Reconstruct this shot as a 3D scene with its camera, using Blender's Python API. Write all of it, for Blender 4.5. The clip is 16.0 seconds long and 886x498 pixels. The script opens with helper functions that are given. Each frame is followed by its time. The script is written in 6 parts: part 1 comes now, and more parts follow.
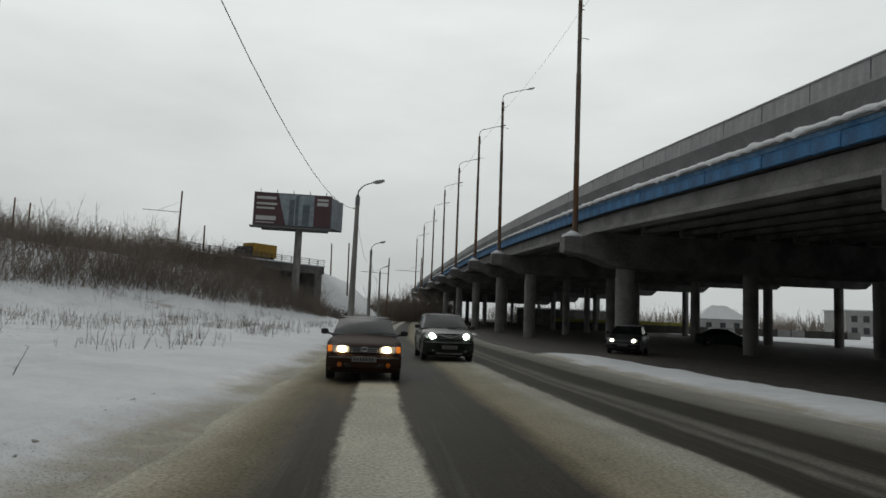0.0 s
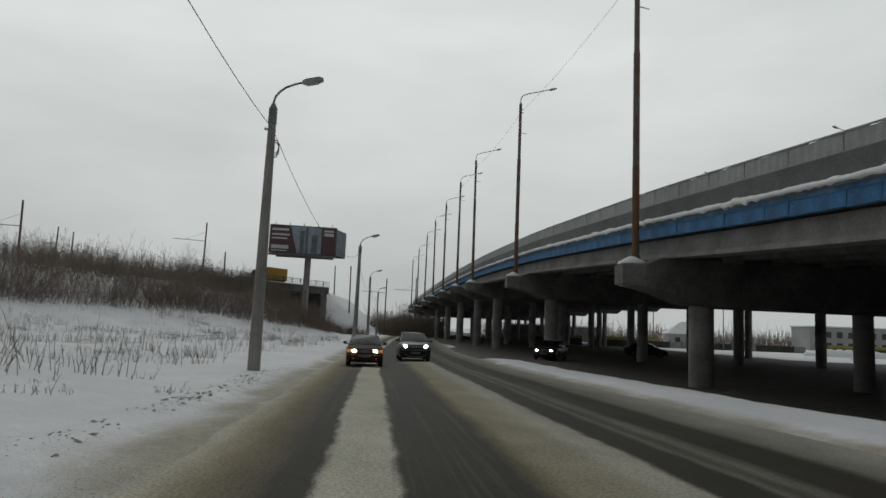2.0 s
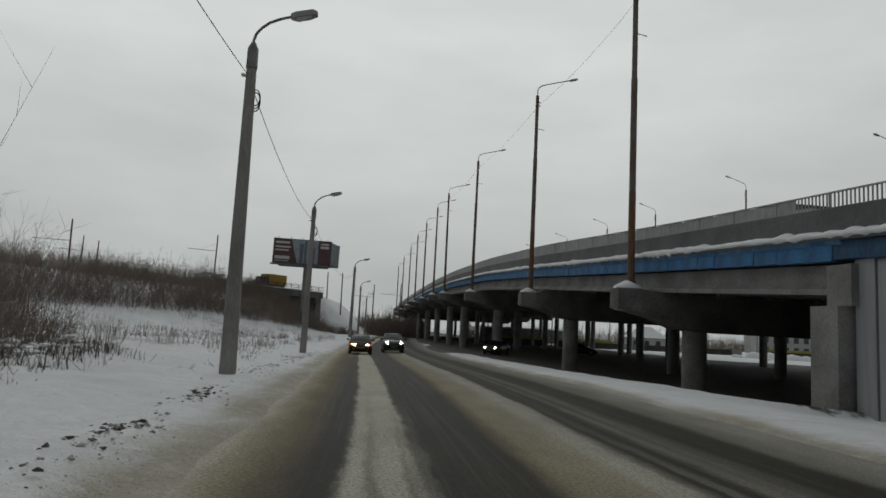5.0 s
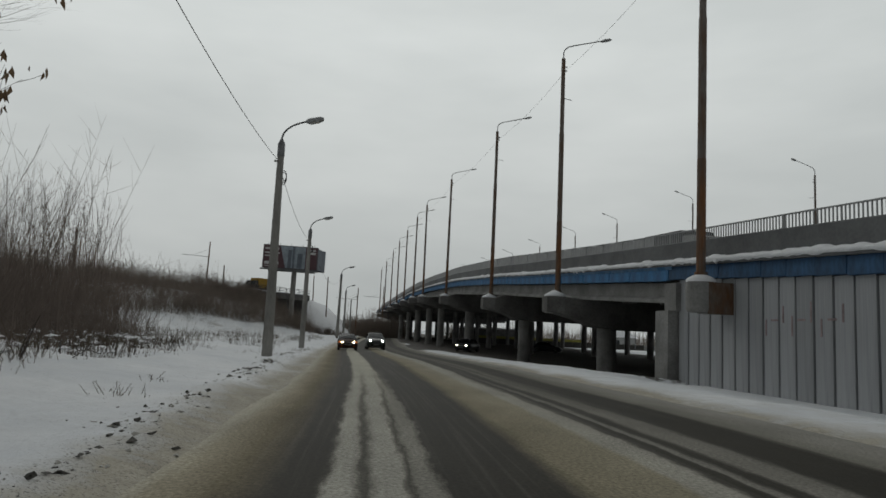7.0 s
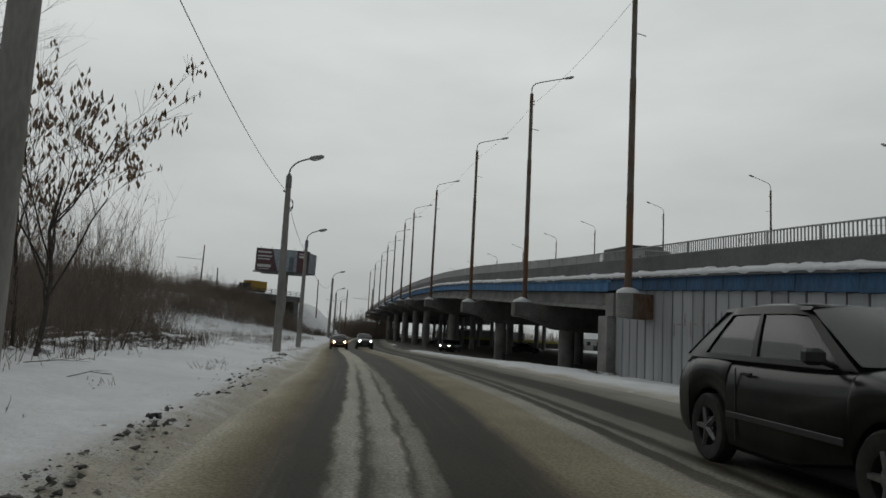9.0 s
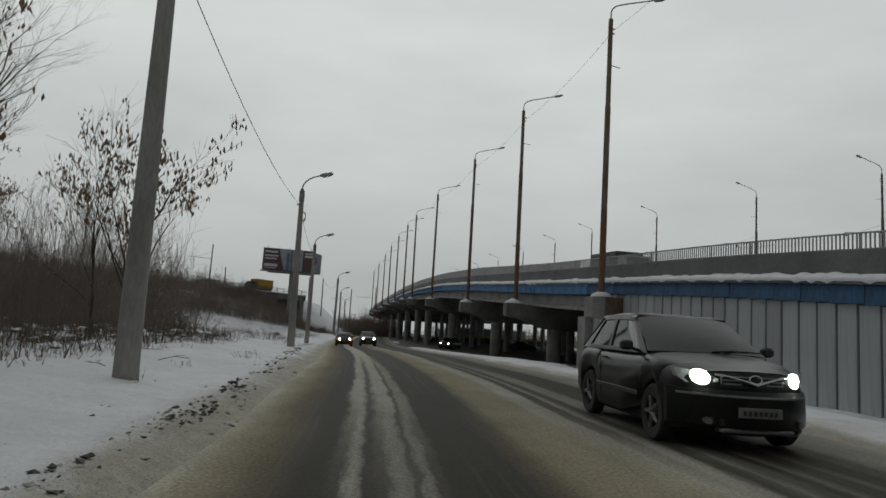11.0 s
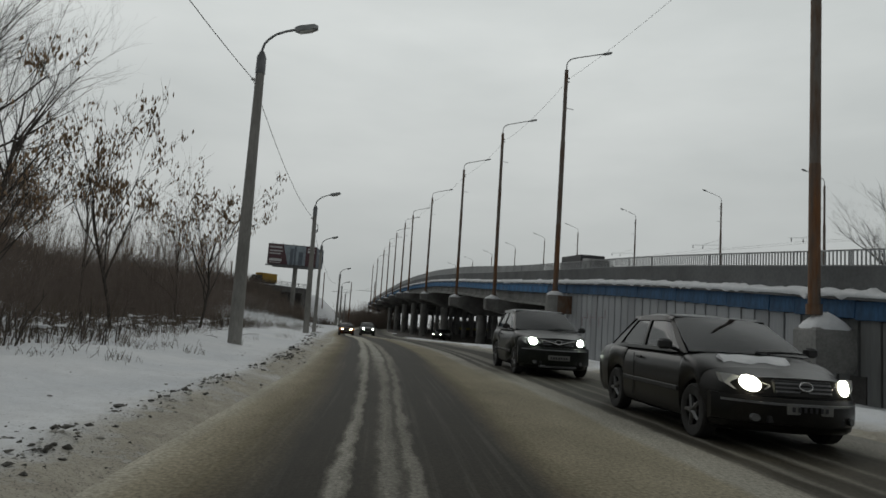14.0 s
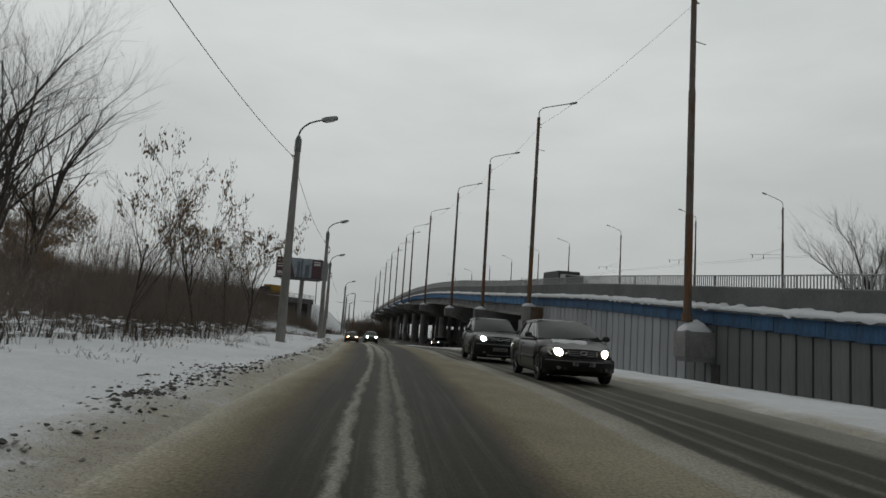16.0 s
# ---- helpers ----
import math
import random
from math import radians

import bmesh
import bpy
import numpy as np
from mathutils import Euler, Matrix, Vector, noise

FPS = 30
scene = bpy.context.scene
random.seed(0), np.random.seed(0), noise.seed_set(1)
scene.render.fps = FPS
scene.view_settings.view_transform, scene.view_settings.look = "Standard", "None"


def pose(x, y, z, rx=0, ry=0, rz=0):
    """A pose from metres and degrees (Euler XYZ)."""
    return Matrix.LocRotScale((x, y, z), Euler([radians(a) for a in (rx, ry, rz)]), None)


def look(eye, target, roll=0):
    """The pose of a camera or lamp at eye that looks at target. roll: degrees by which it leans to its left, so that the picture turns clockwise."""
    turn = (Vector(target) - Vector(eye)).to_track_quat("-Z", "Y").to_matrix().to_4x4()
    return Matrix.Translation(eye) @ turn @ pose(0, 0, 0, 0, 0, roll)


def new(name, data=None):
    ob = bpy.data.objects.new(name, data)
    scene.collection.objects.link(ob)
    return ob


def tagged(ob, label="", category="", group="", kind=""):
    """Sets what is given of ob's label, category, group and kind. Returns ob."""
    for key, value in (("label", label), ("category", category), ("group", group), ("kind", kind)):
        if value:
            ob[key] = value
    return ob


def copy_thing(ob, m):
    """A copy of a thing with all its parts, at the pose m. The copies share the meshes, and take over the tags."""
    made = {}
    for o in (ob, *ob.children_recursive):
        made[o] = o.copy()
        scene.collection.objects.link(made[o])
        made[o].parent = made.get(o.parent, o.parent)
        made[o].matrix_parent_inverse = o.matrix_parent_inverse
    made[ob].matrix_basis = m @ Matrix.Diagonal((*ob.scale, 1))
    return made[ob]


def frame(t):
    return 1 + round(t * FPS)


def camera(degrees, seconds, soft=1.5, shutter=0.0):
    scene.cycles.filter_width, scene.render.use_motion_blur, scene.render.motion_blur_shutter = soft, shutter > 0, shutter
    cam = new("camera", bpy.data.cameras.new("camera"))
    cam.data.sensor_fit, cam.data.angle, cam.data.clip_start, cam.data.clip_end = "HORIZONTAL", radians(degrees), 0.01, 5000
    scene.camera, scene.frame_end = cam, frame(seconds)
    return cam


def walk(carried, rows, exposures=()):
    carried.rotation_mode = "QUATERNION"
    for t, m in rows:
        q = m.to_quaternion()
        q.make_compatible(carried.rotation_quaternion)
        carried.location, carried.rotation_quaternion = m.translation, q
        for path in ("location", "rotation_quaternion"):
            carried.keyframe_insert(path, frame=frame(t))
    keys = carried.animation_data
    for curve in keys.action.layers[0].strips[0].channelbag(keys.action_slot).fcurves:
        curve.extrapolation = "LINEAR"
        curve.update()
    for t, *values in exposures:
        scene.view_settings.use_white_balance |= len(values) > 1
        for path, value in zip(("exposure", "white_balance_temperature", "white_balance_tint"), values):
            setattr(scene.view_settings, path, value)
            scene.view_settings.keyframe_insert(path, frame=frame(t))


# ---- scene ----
cam = camera(65.7, 16.0, soft=1.6)
PATH = [
    (0, (-1.019, 10.242, 0.731), (-0.983, 12.233, 0.917), 2.2),
    (0.5, (-0.599, 6.124, 0.915), (-0.573, 8.115, 1.108), 2.2),
    (1, (-0.227, 2.037, 0.942), (-0.211, 4.026, 1.157), 2.4),
    (1.5, (0.132, -1.903, 1.021), (0.161, 0.085, 1.236), 2.2),
    (2, (0.392, -5.611, 1.075), (0.426, -3.624, 1.302), 2.3),
    (2.5, (0.617, -9.014, 1.149), (0.681, -7.024, 1.344), 2.4),
    (3, (0.795, -12.199, 1.158), (0.879, -10.216, 1.4), 2.2),
    (5.5, (1.478, -26.426, 1.309), (1.545, -24.441, 1.539), 3.1),
    (6, (1.575, -28.866, 1.249), (1.656, -26.884, 1.502), 2.6),
    (6.5, (1.659, -31.031, 1.272), (1.759, -29.051, 1.536), 2.6),
    (7, (1.76, -32.938, 1.207), (1.877, -30.955, 1.444), 2.8),
    (7.5, (1.841, -34.756, 1.266), (1.971, -32.775, 1.508), 2.6),
    (8, (1.861, -36.249, 1.206), (2.003, -34.269, 1.449), 3.0),
    (10.5, (1.927, -41.682, 1.196), (2.081, -39.703, 1.439), 3.0),
    (11, (1.974, -42.685, 1.202), (2.112, -40.704, 1.44), 3.4),
    (11.5, (2.006, -43.756, 1.204), (2.139, -41.773, 1.431), 3.3),
    (12, (2.053, -44.965, 1.188), (2.183, -42.981, 1.409), 3.2),
    (12.5, (2.083, -46.308, 1.164), (2.216, -44.325, 1.386), 3.2),
    (13, (2.119, -47.828, 1.181), (2.252, -45.845, 1.401), 3.4),
    (13.5, (2.152, -49.343, 1.116), (2.286, -47.359, 1.334), 3.9),
    (14, (2.157, -51.099, 1.102), (2.299, -49.116, 1.32), 3.8),
    (14.5, (2.171, -53.002, 1.08), (2.318, -51.021, 1.312), 3.8),
    (15, (2.215, -55.083, 1.044), (2.358, -53.104, 1.295), 3.9),
    (15.5, (2.207, -57.174, 0.994), (2.351, -55.195, 1.243), 4.0),
    (16, (2.316, -59.365, 0.898), (2.448, -57.385, 1.145), 3.8),
]
walk(cam, [(t, look(eye, target, roll)) for t, eye, target, roll in PATH], [(0, 0.05), (0.5, -0.03), (2, -0.1), (3, -0.15), (5.5, -0.23), (16, -0.24)])

# ---- world, sun and exposure ----
SKY_AHEAD, SKY_BACK = 0.122, 0.0435
world = bpy.data.worlds.new("overcast_sky")
scene.world = world
world.use_nodes = True
wn, wl = world.node_tree.nodes, world.node_tree.links
wn.clear()
w_out, w_bg = wn.new("ShaderNodeOutputWorld"), wn.new("ShaderNodeBackground")
w_sky = wn.new("ShaderNodeTexSky")
w_sky.sky_type, w_sky.sun_disc = "NISHITA", False
w_sky.sun_elevation, w_sky.sun_rotation, w_sky.dust_density, w_sky.air_density = radians(24), radians(140), 6.0, 1.2
w_grey = wn.new("ShaderNodeHueSaturation")
w_grey.inputs["Saturation"].default_value = 0.0
w_co, w_map, w_noise, w_ramp = wn.new("ShaderNodeTexCoord"), wn.new("ShaderNodeMapping"), wn.new("ShaderNodeTexNoise"), wn.new("ShaderNodeValToRGB")
w_map.inputs["Scale"].default_value = (1.0, 1.0, 3.2)
w_noise.inputs["Scale"].default_value, w_noise.inputs["Detail"].default_value, w_noise.inputs["Roughness"].default_value = 2.2, 5.0, 0.5
w_ramp.color_ramp.elements[0].position, w_ramp.color_ramp.elements[0].color = 0.34, (5.15, 5.46, 5.4, 1)
w_ramp.color_ramp.elements[1].position, w_ramp.color_ramp.elements[1].color = 0.66, (6.22, 6.52, 6.42, 1)
w_mix = wn.new("ShaderNodeMix")
w_mix.data_type = "RGBA"
w_mix.inputs[0].default_value = 0.93
wl.new(w_co.outputs["Generated"], w_map.inputs[0])
wl.new(w_map.outputs[0], w_noise.inputs["Vector"])
wl.new(w_noise.outputs["Fac"], w_ramp.inputs[0])
wl.new(w_sky.outputs[0], w_grey.inputs["Color"])
wl.new(w_grey.outputs[0], w_mix.inputs[6])
wl.new(w_ramp.outputs[0], w_mix.inputs[7])
# the cloud is thinner, and so brighter, towards the north
w_sep, w_side = wn.new("ShaderNodeSeparateXYZ"), wn.new("ShaderNodeMapRange")
w_side.interpolation_type = "SMOOTHSTEP"
for key, value in (("From Min", -0.2), ("From Max", 0.85), ("To Min", SKY_BACK), ("To Max", SKY_AHEAD)):
    w_side.inputs[key].default_value = value
wl.new(w_co.outputs["Generated"], w_sep.inputs[0])
wl.new(w_sep.outputs[1], w_side.inputs[0])
wl.new(w_mix.outputs[2], w_bg.inputs[0])
w_rise, w_mul = wn.new("ShaderNodeMapRange"), wn.new("ShaderNodeMath")
w_mul.operation = "MULTIPLY"
# an overcast sky is darker towards the horizon
for key, value in (("From Min", 0.06), ("From Max", 0.40), ("To Min", 0.79), ("To Max", 1.1)):
    w_rise.inputs[key].default_value = value
wl.new(w_sep.outputs[2], w_rise.inputs[0])
wl.new(w_side.outputs[0], w_mul.inputs[0])
wl.new(w_rise.outputs[0], w_mul.inputs[1])
wl.new(w_mul.outputs[0], w_bg.inputs[1])
wl.new(w_bg.outputs[0], w_out.inputs[0])

sun_data = bpy.data.lights.new("sun", "SUN")
sun_data.energy, sun_data.angle, sun_data.color = 0.25, radians(40), (1.0, 0.97, 0.93)
sun = new("sun", sun_data)
sun.matrix_world = look((-20, 60, 45), (0, 0, 0))


# ---- materials ----
def mat(name, color, rough=0.8, metal=0.0, var=0.25, scale=1.2, fine=18.0, bump=0.15, color2=None, spec=0.4, coat=0.0, random_by=0.0, stretch=(1, 1, 1), bump_d=0.02):
    """A surface with stains at one scale, grain at another, and relief."""
    m = bpy.data.materials.new(name)
    m.use_nodes = True
    n, l = m.node_tree.nodes, m.node_tree.links
    b = n["Principled BSDF"]
    b.inputs["Roughness"].default_value, b.inputs["Metallic"].default_value = rough, metal
    b.inputs["Specular IOR Level"].default_value, b.inputs["Coat Weight"].default_value = spec, coat
    co, mp = n.new("ShaderNodeTexCoord"), n.new("ShaderNodeMapping")
    mp.inputs["Scale"].default_value = stretch
    l.new(co.outputs["Object"], mp.inputs[0])
    big, small = n.new("ShaderNodeTexNoise"), n.new("ShaderNodeTexNoise")
    big.inputs["Scale"].default_value, big.inputs["Detail"].default_value, big.inputs["Roughness"].default_value = scale, 5, 0.62
    small.inputs["Scale"].default_value, small.inputs["Detail"].default_value = fine, 4
    for k in (big, small):
        l.new(mp.outputs[0], k.inputs["Vector"])
    ramp = n.new("ShaderNodeValToRGB")
    c2 = color2 or tuple(c * (1 - var) for c in color)
    ramp.color_ramp.elements[0].position, ramp.color_ramp.elements[0].color = 0.36, (*c2, 1)
    ramp.color_ramp.elements[1].position, ramp.color_ramp.elements[1].color = 0.62, (*color, 1)
    l.new(big.outputs["Fac"], ramp.inputs[0])
    mul = n.new("ShaderNodeMix")
    mul.data_type, mul.blend_type = "RGBA", "MULTIPLY"
    mul.inputs[0].default_value = min(1.0, var * 1.6)
    g = n.new("ShaderNodeValToRGB")
    g.color_ramp.elements[0].position, g.color_ramp.elements[0].color = 0.3, (0.6, 0.6, 0.6, 1)
    g.color_ramp.elements[1].position, g.color_ramp.elements[1].color = 0.65, (1, 1, 1, 1)
    l.new(small.outputs["Fac"], g.inputs[0])
    l.new(ramp.outputs[0], mul.inputs[6])
    l.new(g.outputs[0], mul.inputs[7])
    last = mul.outputs[2]
    if random_by:
        info, hsv, mr = n.new("ShaderNodeObjectInfo"), n.new("ShaderNodeHueSaturation"), n.new("ShaderNodeMapRange")
        mr.inputs["To Min"].default_value, mr.inputs["To Max"].default_value = 1 - random_by, 1 + random_by
        l.new(info.outputs["Random"], mr.inputs[0])
        l.new(mr.outputs[0], hsv.inputs["Value"])
        l.new(last, hsv.inputs["Color"])
        last = hsv.outputs[0]
    l.new(last, b.inputs["Base Color"])
    if bump:
        bp = n.new("ShaderNodeBump")
        bp.inputs["Strength"].default_value, bp.inputs["Distance"].default_value = bump, bump_d
        l.new(small.outputs["Fac"], bp.inputs["Height"])
        l.new(bp.outputs[0], b.inputs["Normal"])
    return m


def glow(name, color, strength):
    m = bpy.data.materials.new(name)
    m.use_nodes = True
    b = m.node_tree.nodes["Principled BSDF"]
    b.inputs["Base Color"].default_value = (*color, 1)
    b.inputs["Emission Color"].default_value, b.inputs["Emission Strength"].default_value = (*color, 1), strength
    b.inputs["Roughness"].default_value = 0.2
    return m


def glass(name, color, rough=0.03):
    m = bpy.data.materials.new(name)
    m.use_nodes = True
    b = m.node_tree.nodes["Principled BSDF"]
    b.inputs["Base Color"].default_value = (*color, 1)
    b.inputs["Roughness"].default_value, b.inputs["Transmission Weight"].default_value, b.inputs["IOR"].default_value = rough, 0.85, 1.45
    return m


def ground_mat():
    """Snow, with bare trodden earth where the attribute 'bare' says so and road dirt where 'dirty' does."""
    m = bpy.data.materials.new("snow_and_earth")
    m.use_nodes = True
    n, l = m.node_tree.nodes, m.node_tree.links
    b = n["Principled BSDF"]
    b.inputs["Roughness"].default_value, b.inputs["Specular IOR Level"].default_value = 0.75, 0.25
    co = n.new("ShaderNodeTexCoord")

    def noise_at(scale, detail=6, rough=0.6):
        k = n.new("ShaderNodeTexNoise")
        k.inputs["Scale"].default_value, k.inputs["Detail"].default_value, k.inputs["Roughness"].default_value = scale, detail, rough
        l.new(co.outputs["Object"], k.inputs["Vector"])
        return k.outputs["Fac"]

    def ramp_of(src, p0, c0, p1, c1):
        r = n.new("ShaderNodeValToRGB")
        r.color_ramp.elements[0].position, r.color_ramp.elements[0].color = p0, (*c0, 1)
        r.color_ramp.elements[1].position, r.color_ramp.elements[1].color = p1, (*c1, 1)
        l.new(src, r.inputs[0])
        return r.outputs[0]

    def math_of(op, a, c):
        k = n.new("ShaderNodeMath")
        k.operation = op
        for i, v in enumerate((a, c)):
            if isinstance(v, (int, float)):
                k.inputs[i].default_value = v
            else:
                l.new(v, k.inputs[i])
        return k.outputs[0]

    def blend(fac, a, c):
        k = n.new("ShaderNodeMix")
        k.data_type = "RGBA"
        l.new(fac, k.inputs[0])
        l.new(a, k.inputs[6])
        l.new(c, k.inputs[7])
        return k.outputs[2]

    def attr(name):
        k = n.new("ShaderNodeAttribute")
        k.attribute_name = name
        return k.outputs["Fac"]

    n_big, n_mid, n_fine = noise_at(0.35), noise_at(2.5, 8, 0.7), noise_at(14, 6, 0.7)
    snow = blend(math_of("MULTIPLY", ramp_of(n_mid, 0.42, (0, 0, 0), 0.75, (1, 1, 1)), 0.55), ramp_of(n_big, 0.3, (0.66, 0.685, 0.715), 0.7, (0.83, 0.84, 0.85)), ramp_of(n_fine, 0.3, (0.50, 0.51, 0.52), 0.7, (0.74, 0.75, 0.76)))
    earth = ramp_of(n_mid, 0.35, (0.035, 0.031, 0.027), 0.68, (0.1, 0.089, 0.077))
    slush = ramp_of(n_mid, 0.3, (0.27, 0.243, 0.188), 0.72, (0.5, 0.465, 0.385))
    dirty = math_of("MULTIPLY", attr("dirty"), math_of("MULTIPLY", n_mid, 1.9))
    bare = math_of("ADD", attr("bare"), math_of("MULTIPLY", math_of("SUBTRACT", n_mid, 0.5), 0.9))
    bare_m = ramp_of(bare, 0.42, (0, 0, 0), 0.58, (1, 1, 1))
    dirt_m = ramp_of(dirty, 0.18, (0, 0, 0), 0.8, (1, 1, 1))
    weeds = ramp_of(math_of("MULTIPLY", attr("weedy"), n_fine), 0.40, (0, 0, 0), 0.52, (1, 1, 1))
    straw = ramp_of(n_fine, 0.3, (0.10, 0.082, 0.06), 0.7, (0.2, 0.17, 0.13))
    specks = ramp_of(math_of("ADD", noise_at(46, 4, 0.75), math_of("MULTIPLY", math_of("MINIMUM", attr("dirty"), 0.6), 0.16)), 0.645, (0, 0, 0), 0.7, (1, 1, 1))
    grit = ramp_of(n_mid, 0.3, (0.09, 0.083, 0.07), 0.7, (0.2, 0.188, 0.165))
    c = blend(bare_m, blend(specks, blend(dirt_m, blend(weeds, snow, straw), slush), grit), earth)
    l.new(c, b.inputs["Base Color"])
    bp = n.new("ShaderNodeBump")
    bp.inputs["Strength"].default_value, bp.inputs["Distance"].default_value = 0.5, 0.12
    n_low = noise_at(0.8, 4, 0.55)
    l.new(math_of("ADD", math_of("ADD", n_mid, math_of("MULTIPLY", n_low, 2.2)), math_of("MULTIPLY", n_fine, 0.35)), bp.inputs["Height"])
    l.new(bp.outputs[0], b.inputs["Normal"])
    return m


def road_mat():
    """Wet asphalt in the wheel tracks, packed snow and brown slush between them. UV: metres across, metres along."""
    m = bpy.data.materials.new("winter_asphalt")
    m.use_nodes = True
    n, l = m.node_tree.nodes, m.node_tree.links
    b = n["Principled BSDF"]
    uv, sep = n.new("ShaderNodeUVMap"), n.new("ShaderNodeSeparateXYZ")
    uv.uv_map = "lanes"

    def noise_at(scale3, detail=6, rough=0.6, src=None):
        k, mp = n.new("ShaderNodeTexNoise"), n.new("ShaderNodeMapping")
        mp.inputs["Scale"].default_value = scale3
        l.new(src or uv.outputs[0], mp.inputs[0])
        l.new(mp.outputs[0], k.inputs["Vector"])
        k.inputs["Scale"].default_value, k.inputs["Detail"].default_value, k.inputs["Roughness"].default_value = 1.0, detail, rough
        return k.outputs["Fac"]

    def math_of(op, a, c):
        k = n.new("ShaderNodeMath")
        k.operation = op
        for i, v in enumerate((a, c)):
            if isinstance(v, (int, float)):
                k.inputs[i].default_value = v
            else:
                l.new(v, k.inputs[i])
        return k.outputs[0]

    def stops(src, rows):
        if len(rows) > 20:
            # a ramp holds few stops: join two where they meet
            k = len(rows) // 2
            join = n.new("ShaderNodeMix")
            join.data_type = "RGBA"
            l.new(math_of("GREATER_THAN", src, rows[k][0]), join.inputs[0])
            l.new(stops(src, rows[:k + 1]), join.inputs[6])
            l.new(stops(src, rows[k:]), join.inputs[7])
            return join.outputs[2]
        r = n.new("ShaderNodeValToRGB")
        e = r.color_ramp.elements
        while len(e) > 1:
            e.remove(e[-1])
        e[0].position, e[0].color = rows[0][0], (*rows[0][1], 1)
        for p, c in rows[1:]:
            k = e.new(p)
            k.color = (*c, 1)
        l.new(src, r.inputs[0])
        return r.outputs[0]

    l.new(uv.outputs[0], sep.inputs[0])
    wob = noise_at((0.6, 0.12, 1), 5)
    edge = noise_at((5, 1.2, 1), 6, 0.7)
    u = math_of("ADD", sep.outputs[0], math_of("ADD", math_of("MULTIPLY", math_of("SUBTRACT", wob, 0.5), 0.36), math_of("MULTIPLY", math_of("SUBTRACT", edge, 0.5), 0.24)))
    x = math_of("MULTIPLY", u, 0.1)
    damp = (0.062, 0.056, 0.044)
    wet, slush, pack = (0.036, 0.0315, 0.0225), (0.22, 0.19, 0.135), (0.36, 0.35, 0.315)
    mid = (0.05, 0.044, 0.033)
    white, beige, dull = (0.52, 0.5, 0.42), (0.3, 0.266, 0.192), (0.15, 0.128, 0.086)
    edge_c = (0.52, 0.485, 0.4)
    lanes = stops(x, [(0.0, edge_c), (0.02, (0.4, 0.362, 0.275)), (0.05, (0.25, 0.218, 0.15)), (0.085, (0.13, 0.112, 0.078)), (0.108, wet), (0.138, wet), (0.147, white), (0.212, white), (0.221, wet), (0.328, wet),
                      (0.342, dull), (0.362, beige), (0.425, (0.36, 0.333, 0.258)), (0.45, (0.42, 0.402, 0.34)), (0.482, (0.38, 0.365, 0.315)), (0.493, wet), (0.545, wet), (0.557, (0.17, 0.16, 0.135)), (0.575, damp), (0.592, (0.17, 0.16, 0.135)), (0.607, (0.14, 0.13, 0.108)), (0.622, wet), (0.705, wet), (0.728, (0.19, 0.18, 0.152)), (0.79, (0.28, 0.268, 0.236)), (0.86, pack), (1.0, pack)])
    worn = stops(x, [(0.0, edge_c), (0.02, (0.4, 0.36, 0.27)), (0.06, (0.21, 0.18, 0.124)), (0.1, wet), (0.132, wet), (0.141, (0.46, 0.445, 0.39)), (0.158, (0.42, 0.405, 0.355)), (0.166, wet), (0.178, (0.42, 0.405, 0.355)), (0.2, (0.42, 0.405, 0.355)), (0.206, mid), (0.213, (0.3, 0.288, 0.25)), (0.228, (0.3, 0.288, 0.25)), (0.234, wet), (0.325, wet),
                     (0.35, (0.27, 0.238, 0.168)), (0.43, (0.33, 0.298, 0.218)), (0.44, (0.4, 0.382, 0.325)), (0.472, (0.36, 0.345, 0.3)), (0.479, wet), (0.5, wet), (0.505, (0.28, 0.268, 0.236)), (0.516, (0.2, 0.19, 0.165)), (0.521, wet), (0.537, wet), (0.547, (0.24, 0.228, 0.2)), (0.585, (0.2, 0.19, 0.165)), (0.596, wet), (0.696, wet), (0.715, (0.22, 0.21, 0.18)), (0.8, (0.3, 0.288, 0.256)), (1.0, pack)])
    way = n.new("ShaderNodeMapRange")
    way.interpolation_type = "SMOOTHSTEP"
    for key, value in (("From Min", -26.0), ("From Max", -8.0), ("To Min", 0.0), ("To Max", 1.0)):
        way.inputs[key].default_value = value
    l.new(sep.outputs[1], way.inputs[0])
    both = n.new("ShaderNodeMix")
    both.data_type = "RGBA"
    l.new(way.outputs[0], both.inputs[0])
    l.new(worn, both.inputs[6])
    l.new(lanes, both.inputs[7])
    lanes = both.outputs[2]
